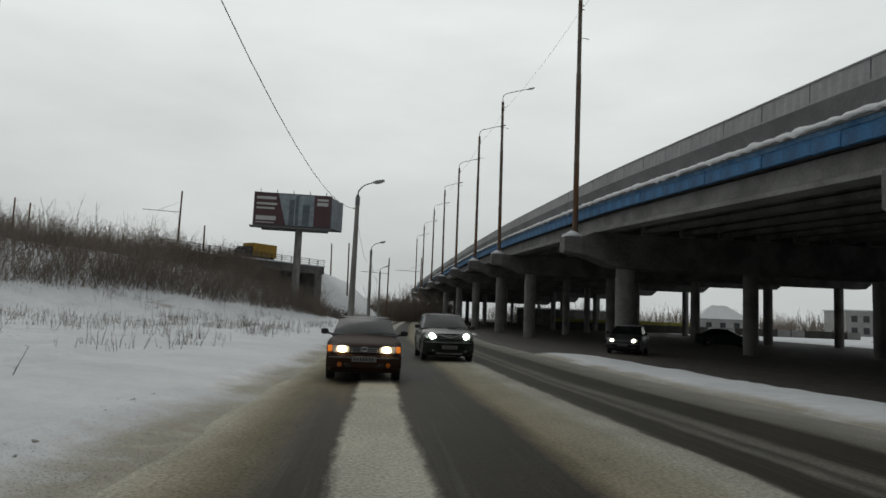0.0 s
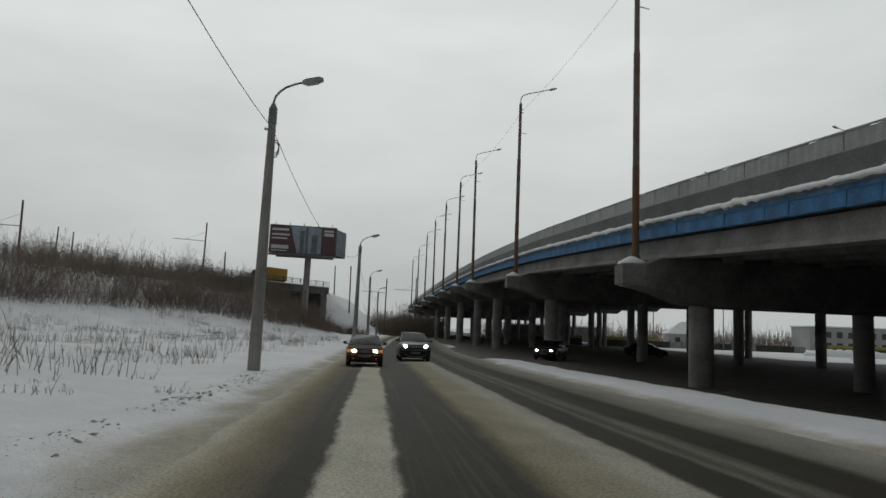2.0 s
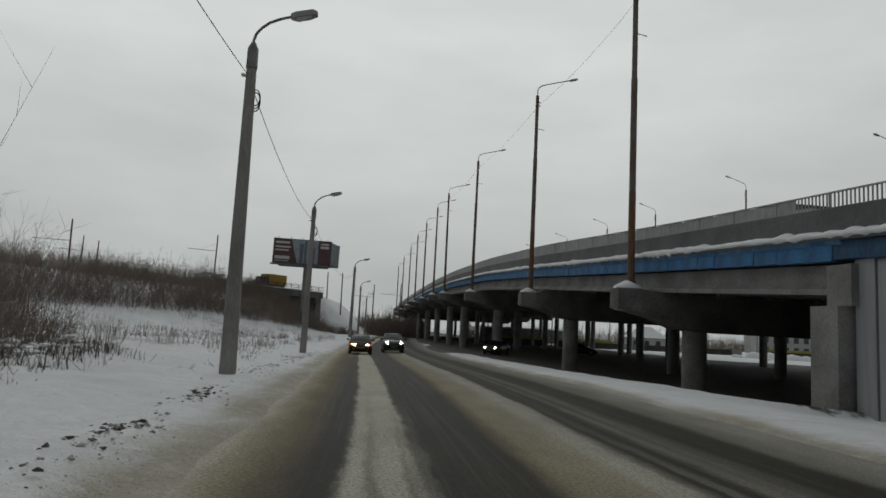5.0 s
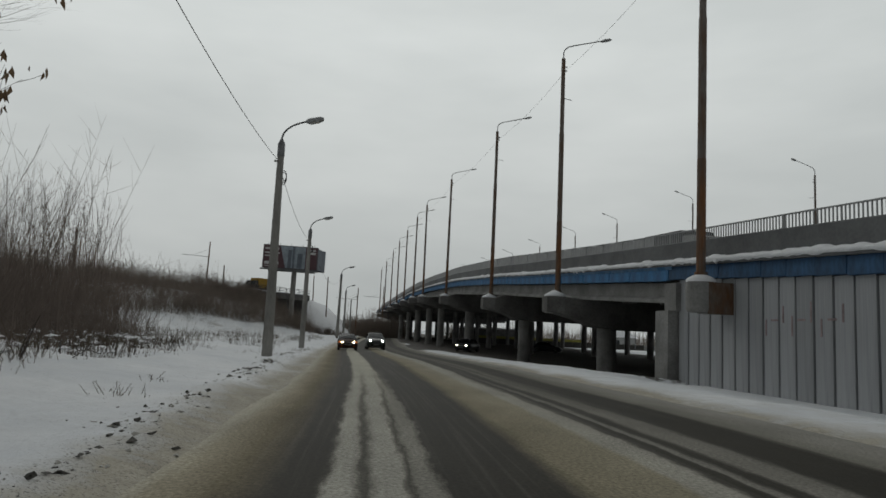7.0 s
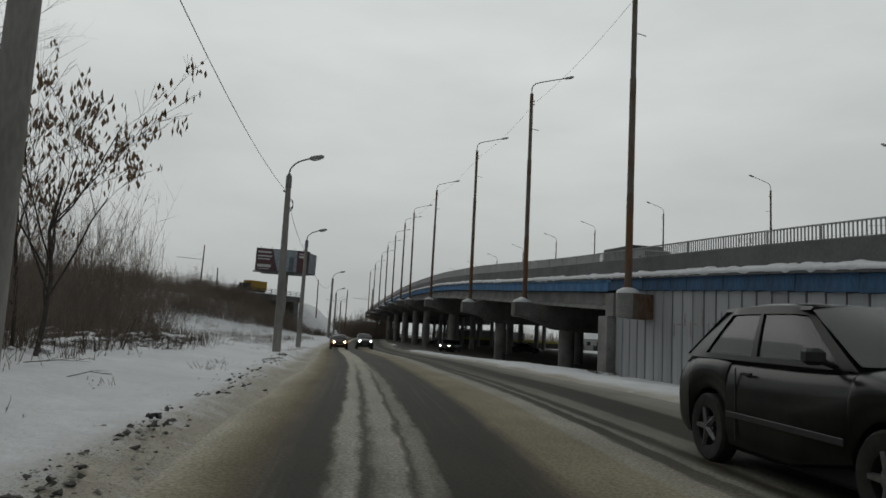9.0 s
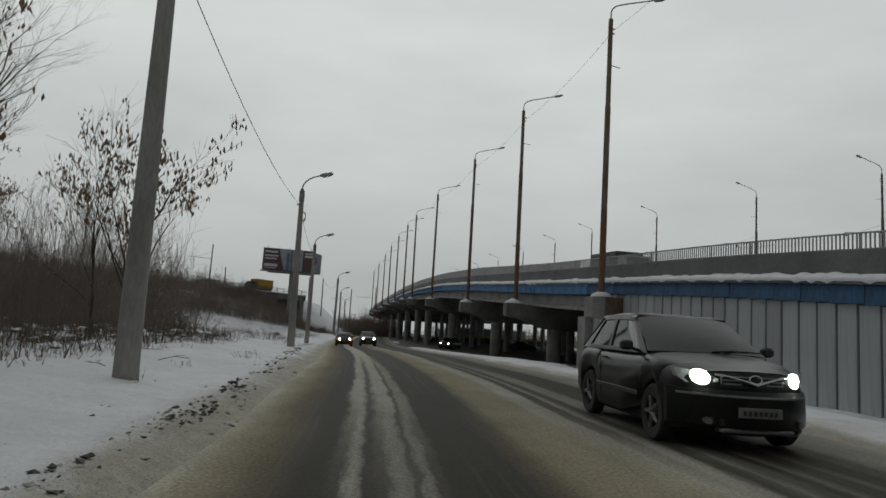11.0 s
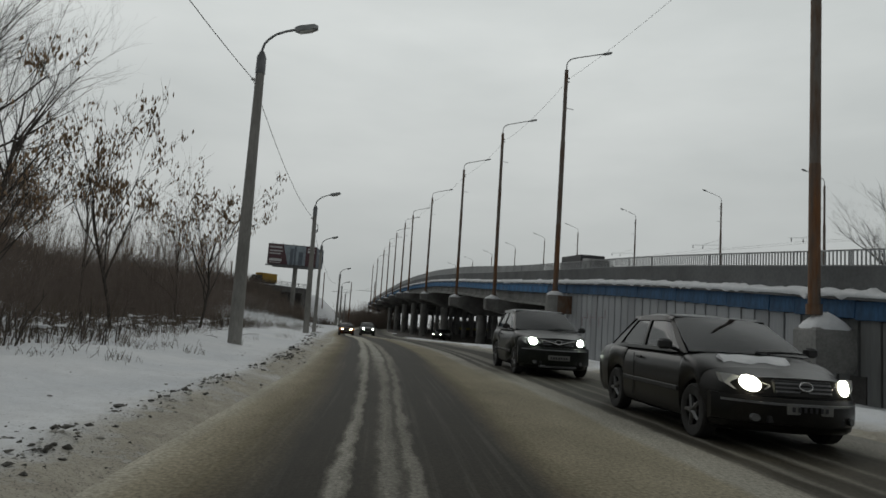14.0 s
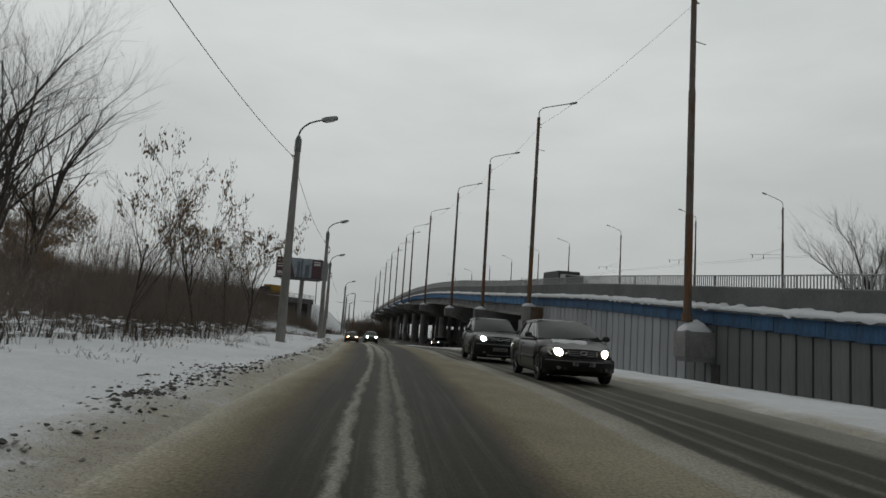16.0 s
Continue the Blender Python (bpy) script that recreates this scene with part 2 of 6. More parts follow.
    # further on the strips between the tracks are worn to thin streaks
    bare = stops(x, [(0.0, edge_c), (0.02, (0.39, 0.35, 0.26)), (0.06, (0.2, 0.172, 0.118)), (0.11, wet), (0.146, wet), (0.153, (0.36, 0.345, 0.3)), (0.159, (0.3, 0.288, 0.25)), (0.164, wet), (0.182, mid), (0.19, (0.27, 0.258, 0.224)), (0.2, (0.2, 0.19, 0.165)), (0.205, wet), (0.212, (0.28, 0.268, 0.232)), (0.218, (0.24, 0.228, 0.2)), (0.223, wet), (0.3, wet),
                     (0.325, dull), (0.35, (0.27, 0.238, 0.168)), (0.465, (0.33, 0.298, 0.22)), (0.478, (0.38, 0.362, 0.306)), (0.522, (0.33, 0.316, 0.27)), (0.532, damp), (0.553, wet), (0.56, (0.2, 0.19, 0.165)), (0.572, damp), (0.6, wet), (0.612, (0.19, 0.18, 0.155)), (0.624, damp), (0.65, damp), (0.66, (0.17, 0.16, 0.138)), (0.672, damp), (0.735, damp), (0.76, (0.26, 0.248, 0.216)), (1.0, pack)])
    thin_way, thin_mix = n.new("ShaderNodeMapRange"), n.new("ShaderNodeMix")
    thin_way.interpolation_type, thin_mix.data_type = "SMOOTHSTEP", "RGBA"
    for key, value in (("From Min", -39.0), ("From Max", -29.0), ("To Min", 0.0), ("To Max", 1.0)):
        thin_way.inputs[key].default_value = value
    l.new(sep.outputs[1], thin_way.inputs[0])
    l.new(thin_way.outputs[0], thin_mix.inputs[0])
    l.new(bare, thin_mix.inputs[6])
    l.new(lanes, thin_mix.inputs[7])
    lanes = thin_mix.outputs[2]
    streak = noise_at((10, 0.11, 1), 6, 0.7)
    lay = math_of("MULTIPLY", noise_at((0.5, 0.05, 1), 4), 1.0)
    sm = stops(math_of("ADD", streak, math_of("MULTIPLY", math_of("SUBTRACT", lay, 0.5), 0.5)), [(0.53, (0, 0, 0)), (0.68, (1, 1, 1))])
    mx = n.new("ShaderNodeMix")
    mx.data_type = "RGBA"
    l.new(math_of("MULTIPLY", sm, 0.14), mx.inputs[0])
    l.new(lanes, mx.inputs[6])
    mx.inputs[7].default_value = (0.27, 0.255, 0.22, 1)
    grain = stops(noise_at((26, 22, 1), 4, 0.7), [(0.3, (0.5, 0.5, 0.5)), (0.7, (1.25, 1.25, 1.25))])
    blot = stops(noise_at((1.1, 0.5, 1), 6, 0.65), [(0.3, (0.78, 0.78, 0.78)), (0.7, (1.12, 1.12, 1.12))])
    last = mx.outputs[2]
    for t in (grain, blot):
        k = n.new("ShaderNodeMix")
        k.data_type, k.blend_type = "RGBA", "MULTIPLY"
        k.inputs[0].default_value = 1.0
        l.new(last, k.inputs[6])
        l.new(t, k.inputs[7])
        last = k.outputs[2]
    l.new(last, b.inputs["Base Color"])
    val = n.new("ShaderNodeRGBToBW")
    l.new(lanes, val.inputs[0])
    l.new(stops(val.outputs[0], [(0.05, (0.62, 0.62, 0.62)), (0.2, (0.85, 0.85, 0.85))]), b.inputs["Roughness"])
    b.inputs["Specular IOR Level"].default_value = 0.05
    bp = n.new("ShaderNodeBump")
    bp.inputs["Strength"].default_value, bp.inputs["Distance"].default_value = 0.4, 0.02
    l.new(edge, bp.inputs["Height"])
    l.new(bp.outputs[0], b.inputs["Normal"])
    return m


M_ground, M_road = ground_mat(), road_mat()
M_snow = mat("lying_snow", (0.82, 0.83, 0.85), 0.8, var=0.08, scale=1.5, fine=9, bump=0.5, bump_d=0.06)
M_conc = mat("weathered_concrete", (0.31, 0.306, 0.295), 0.9, var=0.35, scale=0.7, fine=12, bump=0.25)
# darker concrete for the flyover's deck, girders and pier caps, the overpass and the shed
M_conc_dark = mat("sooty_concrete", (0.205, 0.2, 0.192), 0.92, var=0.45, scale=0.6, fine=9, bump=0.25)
M_curb = mat("grey_painted_concrete", (0.165, 0.17, 0.173), 0.85, var=0.3, scale=0.5, fine=10, bump=0.15)
M_blue = mat("faded_blue_paint", (0.04, 0.2, 0.44), 0.7, var=0.45, scale=1.1, fine=14, bump=0.12, color2=(0.03, 0.1, 0.21), random_by=0.08)
# darker, duller blue for the fascia above the retaining wall
M_blue_dark = mat("grimy_blue_paint", (0.036, 0.105, 0.215), 0.75, var=0.45, scale=0.8, fine=12, bump=0.12, color2=(0.03, 0.058, 0.098), random_by=0.1, stretch=(1, 1, 0.4))
M_blue_pale = mat("chalky_pale_blue_paint", (0.17, 0.3, 0.46), 0.8, var=0.5, scale=1.3, fine=10, bump=0.15, color2=(0.05, 0.16, 0.33))
M_wall_dark = mat("grimy_wall_panel", (0.2, 0.208, 0.212), 0.8, var=0.35, scale=0.8, fine=9, bump=0.2, random_by=0.1, stretch=(1, 1, 0.3), color2=(0.13, 0.13, 0.125))
M_wall = mat("blue_grey_wall_panel", (0.42, 0.432, 0.445), 0.75, var=0.3, scale=0.9, fine=9, bump=0.15, random_by=0.13, stretch=(1, 1, 0.25))
M_gap = mat("dark_joint", (0.07, 0.067, 0.063), 0.9, var=0.45, scale=1.6)
M_rail = mat("pale_painted_rail", (0.38, 0.388, 0.392), 0.6, var=0.2, scale=3)
M_sheet = mat("grey_sheet_panel", (0.37, 0.378, 0.382), 0.6, var=0.2, scale=0.8, fine=6, random_by=0.06)
M_pole = mat("concrete_pole", (0.32, 0.312, 0.292), 0.9, var=0.3, scale=2.0, fine=20, bump=0.3, stretch=(1, 1, 0.3))
M_rust = mat("rusty_steel_pole", (0.14, 0.115, 0.095), 0.75, var=0.45, scale=3.2, fine=16, bump=0.2, color2=(0.2, 0.088, 0.034), stretch=(1, 1, 0.14))
M_rust_dark = mat("rust_stained_plate", (0.17, 0.145, 0.12), 0.85, var=0.45, scale=2.6, fine=14, bump=0.2, color2=(0.13, 0.06, 0.028), stretch=(1, 1, 0.3))
M_mast = mat("grey_brown_steel_pole", (0.19, 0.172, 0.155), 0.75, var=0.4, scale=3.0, fine=16, bump=0.2, color2=(0.15, 0.085, 0.05), stretch=(1, 1, 0.16))
M_steel = mat("grey_steel", (0.22, 0.225, 0.23), 0.5, metal=0.6, var=0.25, scale=4)
M_wire = mat("black_cable", (0.03, 0.03, 0.032), 0.6, var=0.1, bump=0)
M_lamp = mat("lamp_housing", (0.34, 0.35, 0.35), 0.45, metal=0.3, var=0.2, scale=5)
M_dark_fit = mat("dark_insulator", (0.05, 0.05, 0.052), 0.5, var=0.2, bump=0)
M_lens = mat("lamp_lens", (0.5, 0.5, 0.48), 0.2, var=0.1, scale=5, bump=0)


# ---- mesh helpers ----
class Geo:
    """Vertices and faces of one mesh."""

    def __init__(self):
        self.v, self.f, self.seg = [], [], []

    def add(self, verts, faces):
        k = len(self.v)
        self.v += [tuple(p) for p in verts]
        self.f += [tuple(i + k for i in q) for q in faces]
        return self

    def box(self, x0, x1, y0, y1, z0, z1, c=0.0):
        """A box, its edges cut off by c."""
        if not c:
            return self.add([(x, y, z) for z in (z0, z1) for y in (y0, y1) for x in (x0, x1)],
                            [(0, 2, 3, 1), (4, 5, 7, 6), (0, 1, 5, 4), (2, 6, 7, 3), (0, 4, 6, 2), (1, 3, 7, 5)])
        pts, q = [], []
        for z, i in ((z0, c), (z0 + c, 0), (z1 - c, 0), (z1, c)):
            a, b2, d, e = x0 + i, x1 - i, y0 + i, y1 - i
            pts += [(a + c, d, z), (b2 - c, d, z), (b2, d + c, z), (b2, e - c, z), (b2 - c, e, z), (a + c, e, z), (a, e - c, z), (a, d + c, z)]
        for r in range(3):
            for j in range(8):
                q.append((r * 8 + j, r * 8 + (j + 1) % 8, r * 8 + 8 + (j + 1) % 8, r * 8 + 8 + j))
        q += [tuple(range(7, -1, -1)), tuple(range(24, 32))]
        return self.add(pts, q)

    def tube(self, pts, radii, n=8, caps=True):
        """A round bar along pts."""
        pts = [Vector(p) for p in pts]
        radii = radii if hasattr(radii, "__len__") else [radii] * len(pts)
        vs, fs, side = [], [], None
        for i, p in enumerate(pts):
            d = (pts[min(i + 1, len(pts) - 1)] - pts[max(i - 1, 0)]).normalized()
            if side is None:
                side = d.cross(Vector((0, 0, 1)) if abs(d.z) < 0.9 else Vector((1, 0, 0))).normalized()
            side = (side - d * side.dot(d)).normalized()
            other = d.cross(side)
            for j in range(n):
                a = 2 * math.pi * j / n
                vs.append(p + (side * math.cos(a) + other * math.sin(a)) * radii[i])
        for i in range(len(pts) - 1):
            for j in range(n):
                fs.append((i * n + j, i * n + (j + 1) % n, (i + 1) * n + (j + 1) % n, (i + 1) * n + j))
        if caps:
            fs += [tuple(range(n - 1, -1, -1)), tuple(range((len(pts) - 1) * n, len(pts) * n))]
        return self.add(vs, fs)

    def loft(self, rings, closed=True, caps=True):
        """Skin over rings of equally many points."""
        n, k = len(rings[0]), []
        for r in range(len(rings) - 1):
            for j in range(n if closed else n - 1):
                k.append((r * n + j, r * n + (j + 1) % n, (r + 1) * n + (j + 1) % n, (r + 1) * n + j))
        if caps:
            k += [tuple(range(n - 1, -1, -1)), tuple(range((len(rings) - 1) * n, len(rings) * n))]
        return self.add([p for r in rings for p in r], k)

    def twigs(self):
        """Turns the gathered pieces (from, to, two radii) into three-sided twigs."""
        q = np.array(self.seg)
        a, b, d = q[:, :3], q[:, 3:6], q[:, 3:6] - q[:, :3]
        s = np.cross(d, (0.31, 0.87, 0.2))
        s /= np.maximum(1e-6, np.linalg.norm(s, axis=1, keepdims=True))
        o = np.cross(d, s)
        o /= np.maximum(1e-6, np.linalg.norm(o, axis=1, keepdims=True))
        rows = [p + (s * c + o * e) * r for p, r in ((a, q[:, 6:7]), (b, q[:, 7:8])) for c, e in ((1, 0), (-0.5, 0.866), (-0.5, -0.866))]
        k = len(self.v) + 6 * np.arange(len(q))[:, None]
        self.v += np.stack(rows, 1).reshape(-1, 3).tolist()
        self.f += np.concatenate([k + np.array(f) for f in ((0, 1, 4, 3), (1, 2, 5, 4), (2, 0, 3, 5))]).tolist()
        self.seg = []

    def weld(self):
        """Joins corners that meet and drops the walls between cells."""
        seen, index, keep = {}, [], {}
        for p in self.v:
            index.append(seen.setdefault(tuple(round(c, 5) for c in p), len(seen)))
        for q in (tuple(index[i] for i in q) for q in self.f):
            k = frozenset(q)
            if k in keep:
                keep[k] = None
            else:
                keep[k] = q
        self.v, self.f = list(seen), [q for q in keep.values() if q]
        return self

    def mesh(self, name, material, smooth=False, angle=35):
        me = bpy.data.meshes.new(name)
        if self.seg:
            self.twigs()
        me.from_pydata(self.v, [], self.f)
        me.materials.append(material)
        if smooth:
            me.polygons.foreach_set("use_smooth", [True] * len(me.polygons))
            me.set_sharp_from_angle(angle=radians(angle))
        me.update()
        return me


def part(name, geo, material, parent, label="", smooth=False, kind="", angle=35):
    """One mesh under a thing or under a part."""
    ob = new(name, geo.mesh(name, material, smooth, angle) if isinstance(geo, Geo) else geo)
    ob.parent = parent
    return tagged(ob, label, kind=kind)


def solid(name, geo, material, label, category, smooth=False, group="", kind="", angle=35):
    return tagged(new(name, geo.mesh(name, material, smooth, angle)), label, category, group, kind)


def thing(name, label, category, group="", kind="", at=None):
    ob = new(name)
    ob.empty_display_size = 0.3
    if at is not None:
        ob.matrix_world = at
    return tagged(ob, label, category, group, kind)


def lerp(x, xs, ys):
    return float(np.interp(x, xs, ys))


# ---- the lie of the land ----
ROAD_Y = [-120, -75, -59, -51, -45, -36, -26, -12, -2, 10, 17, 28, 60, 120, 400]
ROAD_Z = [-1.0, -0.6, -0.32, -0.12, -0.03, -0.01, 0.09, -0.06, -0.2, -0.49, -0.6, -0.85, -1.2, -1.3, -1.3]


def smooth_lerp(y, xs, ys, r=3.0):
    return sum(np.interp(np.asarray(y) + o, xs, ys) for o in (-r, -r / 2, 0, r / 2, r)) / 5


def road_z(y):
    return smooth_lerp(y, ROAD_Y, ROAD_Z)


def road_left(y):
    return smooth_lerp(y, [-120, -60, -50, -37, -29, -18, -6, 10, 24, 60, 110, 400], [1.0, 0.45, 0.35, 0.35, 0.05, -0.4, -1.3, -2.75, -3.9, -6.2, -7.5, -10])


def road_right(y):
    return smooth_lerp(y, [-120, -60, -46, -33, -22, -14, 0, 11, 20, 40, 60, 110, 400], [10, 9.1, 8.8, 8.3, 7.7, 7.0, 6.5, 6.0, 5.5, 4.3, 3.2, 2.0, -1])


# the flyover's line: s runs along it, n away from the road
BO, BD, BN = Vector((14.07, -32.55, 0)), Vector((-0.0836, 0.9965, 0)), Vector((0.9965, 0.0836, 0))
SNOW_S = [-60, -40, -20, -2, 3.5, 13.4, 24, 34, 50, 58, 80, 105, 130, 160, 220, 300]
SNOW_Z = [-0.4, 0.35, 1.55, 2.78, 3.2, 3.92, 4.47, 5.0, 5.88, 6.38, 7.45, 8.1, 8.35, 8.2, 7.6, 6.8]
WALL_END = 26.5


def ledge(s):
    return float(smooth_lerp(s, SNOW_S, SNOW_Z, 4.0))


def bp(s, n, z):
    """A place by the flyover's own line."""
    return BO + BD * s + BN * n + Vector((0, 0, z))


RIDGE = [(-37, 111), (-50, 79), (-62, 40), (-72, -10), (-80, -80)]


# ---- ground ----
def near_line(x, y, line):
    """Distance to a bent line."""
    best = np.full(np.shape(x), 1e9)
    for (ax, ay), (bx, by) in zip(line, line[1:]):
        dx, dy = bx - ax, by - ay
        t = np.clip(((x - ax) * dx + (y - ay) * dy) / (dx * dx + dy * dy), 0, 1)
        best = np.minimum(best, np.hypot(x - ax - t * dx, y - ay - t * dy))
    return best


def step(x, a, b):
    t = np.clip((x - a) / (b - a), 0, 1)
    return t * t * (3 - 2 * t)


def lumps(x, y, scale, seed=0.0):
    return np.array([noise.fractal(Vector((a * scale + seed, b * scale - seed, seed)), 0.9, 2.1, 4) for a, b in zip(np.ravel(x), np.ravel(y))]).reshape(np.shape(x))


def windrow(y):
    """How far outside the road the ploughed-up ridge of snow lies."""
    return smooth_lerp(y, [-60, -48, -38, -28, -18, -10, 10, 30], [0.85, 0.7, 0.5, 0.5, 0.95, 1.2, 1.15, 0.9])


def land(x, y, rough=True):
    """Height of the ground, and how bare, dirty and weedy it is."""
    x, y = np.asarray(x, float), np.asarray(y, float)
    z0, xl, xr = road_z(y), road_left(y), road_right(y)
    n = (x - BO.x) * BN.x + (y - BO.y) * BN.y
    s = (x - BO.x) * BD.x + (y - BO.y) * BD.y
    w = lumps(x, y, 0.35) if rough else 0 * x
    f = lumps(x, y, 1.7, 7.0) if rough else 0 * x
    out_l, out_r = xl - x, x - xr
    left = 0.06 * step(out_l, 0, 1.2) + 0.03 * np.exp(-((out_l - 1.2) / 0.6) ** 2) + 0.2 * step(out_l, 1.0, 3.5) + 0.9 * step(out_l, 4.0, 40)
    left = left + (0.075 + 0.06 * f) * np.exp(-((out_l - windrow(y)) / 0.24) ** 2) + 0.05 * np.maximum(0, f) * step(out_l, 2.6, 4.5) * step(out_l, 16, 10)
    left = left + 6.6 * step(near_line(x, y, RIDGE), 27, 5) * step(out_l, 2, 20)
    right = 0.07 * step(out_r, 0, 0.8)
    under = step(s, 24, 30) * step(n, -2.2, 2.6)
    far = -1.05 + 0.0 * z0
    z = z0 - 0.14 + np.where(out_l > -1, left * step(out_l, -0.25, 0.35) + 0.14 * step(out_l, -0.25, 0.1), 0)
    z = z + np.where(out_r > -1, right * step(out_r, -0.25, 0.4) + 0.14 * step(out_r, -0.25, 0.1), 0)
    z = z * (1 - step(n, -4.2, 0.6) * (s < 26)) + np.where(s < 26, step(n, -4.2, 0.6) * -0.31, 0)
    z = z * (1 - under) + under * np.minimum(far, z)
    z = np.where((n > 3) & (s <= 26), -1.0, z)
    off = step(out_l, -0.1, 0.6) + step(out_r, -0.1, 0.6)
    z = z + np.clip(off, 0, 1) * (0.06 * w + 0.03 * f) * (0.35 + 0.5 * step(out_l, 1.2, 2.6) + 2.6 * step(out_l, 2.8, 6) + 0.25 * step(out_r, 0.4, 2.0))
    turn = step(y, 40, 46) * step(out_r, -1, 0.3) * step(n, 60, 44) * step(y, 78, 70)
    slope = 0.25 * step(near_line(x, y, RIDGE), 24, 15) * step(out_l, 6, 14)
    bare = np.clip(slope + step(n, -1.5, -0.5) * step(n, 40, 37) * step(s, 24, 28) + turn, 0, 1)
    dirty = np.clip((1.15 * np.exp(-(np.maximum(out_l, 0) / 0.5) ** 2) + 0.28 * np.exp(-(np.maximum(out_l, 0) / 1.7) ** 2)) * (out_l > -1) + (np.exp(-(np.maximum(out_r, 0) / 0.35) ** 2) + (0.22 + 0.14 * step(y, 0, -30)) * np.exp(-(np.maximum(out_r, 0) / 3.0) ** 2)) * (out_r > -1), 0, 1) * np.clip(0.92 + 0.5 * w, 0.4, 1.1) * (0.92 + 0.08 * step(y, 4, -12))
    weedy = np.clip(step(out_l, 3.5, 7) * step(y, -70, -55), 0, 1) * (0.55 + 0.5 * w) + 0.5 * step(n, 40, 60)
    return z, bare, dirty, np.clip(weedy, 0, 1)


def ground_z(x, y):
    return float(land(np.array([x]), np.array([y]))[0][0])


def axis(spans):
    out = []
    for a, b, d in spans:
        out += list(np.arange(a, b, d))
    return np.array(out + [spans[-1][1]])


gx = axis([(-1500, -300, 300), (-300, -100, 25), (-100, -30, 4), (-30, -9, 1.2), (-9, 18, 0.33), (18, 60, 3), (60, 300, 24), (300, 1500.1, 300)])
gy = axis([(-600, -120, 80), (-120, -64, 4), (-64, 62, 0.5), (62, 180, 4), (180, 400, 20), (400, 2600.1, 275)])
GX, GY = np.meshgrid(gx, gy)
GZ, G_bare, G_dirty, G_weedy = land(GX, GY)
nx, ny = len(gx), len(gy)
idx = np.arange(nx * ny).reshape(ny, nx)
quads = np.stack([idx[:-1, :-1], idx[:-1, 1:], idx[1:, 1:], idx[1:, :-1]], -1).reshape(-1, 4)
me = bpy.data.meshes.new("ground")
me.from_pydata(np.stack([GX, GY, GZ], -1).reshape(-1, 3).tolist(), [], quads.tolist())
me.materials.append(M_ground)
me.polygons.foreach_set("use_smooth", [True] * len(me.polygons))
for key, values in (("bare", G_bare), ("dirty", G_dirty), ("weedy", G_weedy)):
    me.attributes.new(key, "FLOAT", "POINT").data.foreach_set("value", np.ravel(values).astype(np.float32))
ground = tagged(new("ground", me), "snow-covered verge with bare dark earth beneath the flyover", "ground", kind="structure")

# ---- road ----
ry = axis([(-120, -64, 3), (-64, 60, 0.8), (60, 400.1, 6)])
ru = np.linspace(-0.03, 1.03, 15)
rv, ruv = [], []
for y in ry:
    a, b, z = float(road_left(y)), float(road_right(y)), float(road_z(y))
    for k in ru:
        rv.append((a + (b - a) * k, float(y), z + 0.05 * (1 - (2 * k - 1) ** 2) - 0.03))
        ruv.append(((b - a) * k * (8.6 / (b - a)), float(y)))
nu = len(ru)
rf = [(i * nu + j, i * nu + j + 1, (i + 1) * nu + j + 1, (i + 1) * nu + j) for i in range(len(ry) - 1) for j in range(nu - 1)]
me = bpy.data.meshes.new("road")
me.from_pydata(rv, [], rf)
me.materials.append(M_road)
lay = me.uv_layers.new(name="lanes")
for lp in me.loops:
    lay.data[lp.index].uv = ruv[lp.vertex_index]
me.polygons.foreach_set("use_smooth", [True] * len(me.polygons))
road = tagged(new("road", me), "two-lane asphalt road with wet wheel tracks between packed snow", "road", kind="structure")

# ---- flyover ----
PIERS = [(38.9, 3.55), (56.8, 4.19), (82.0, 5.41), (105.6, 6.35), (120.1, 6.75), (138.0, 6.85), (156.0, 6.8), (176.0, 6.6), (200.0, 6.2), (224.0, 5.8)]
COLUMNS = [3.0, 10.6, 18.8, 26.0, 33.2]
S_END = 260.0
flyover = thing("flyover", "long concrete road flyover with a faded blue fascia and round columns", "bridge")


def strip(rows, s_list):
    """A bar that follows the flyover: rows of (n, height above the snow ledge)."""
    g = Geo()
    g.loft([[bp(s, n, ledge(s) + z) for n, z in rows] for s in s_list])
    return g


S_ALL = list(np.arange(-56, S_END, 3.0))
S_OPEN = list(np.arange(WALL_END, S_END, 3.0))
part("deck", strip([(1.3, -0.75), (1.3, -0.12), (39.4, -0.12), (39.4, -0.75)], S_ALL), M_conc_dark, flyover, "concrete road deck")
part("edge_beam", strip([(0.98, -0.3), (0.98, 0.57), (1.01, 0.6), (1.33, 0.6), (1.36, 0.57), (1.36, -0.12), (1.31, -0.12), (1.31, -0.3)], S_ALL), M_curb, flyover, "grey concrete kerb beam")
part("edge_girder", strip([(1.25, -1.0), (1.55, -1.0), (1.75, -0.78), (1.75, -1.55), (1.95, -1.70), (1.95, -1.86), (1.05, -1.86), (1.05, -1.70), (1.25, -1.58)], S_OPEN), M_conc, flyover, "grey concrete edge girder")
for i in range(15):
    n0 = 4.0 + 2.3 * i
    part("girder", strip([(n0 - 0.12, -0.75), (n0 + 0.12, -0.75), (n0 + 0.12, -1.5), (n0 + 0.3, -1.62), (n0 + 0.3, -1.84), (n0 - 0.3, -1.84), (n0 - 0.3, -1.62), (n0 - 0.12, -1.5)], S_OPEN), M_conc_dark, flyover)
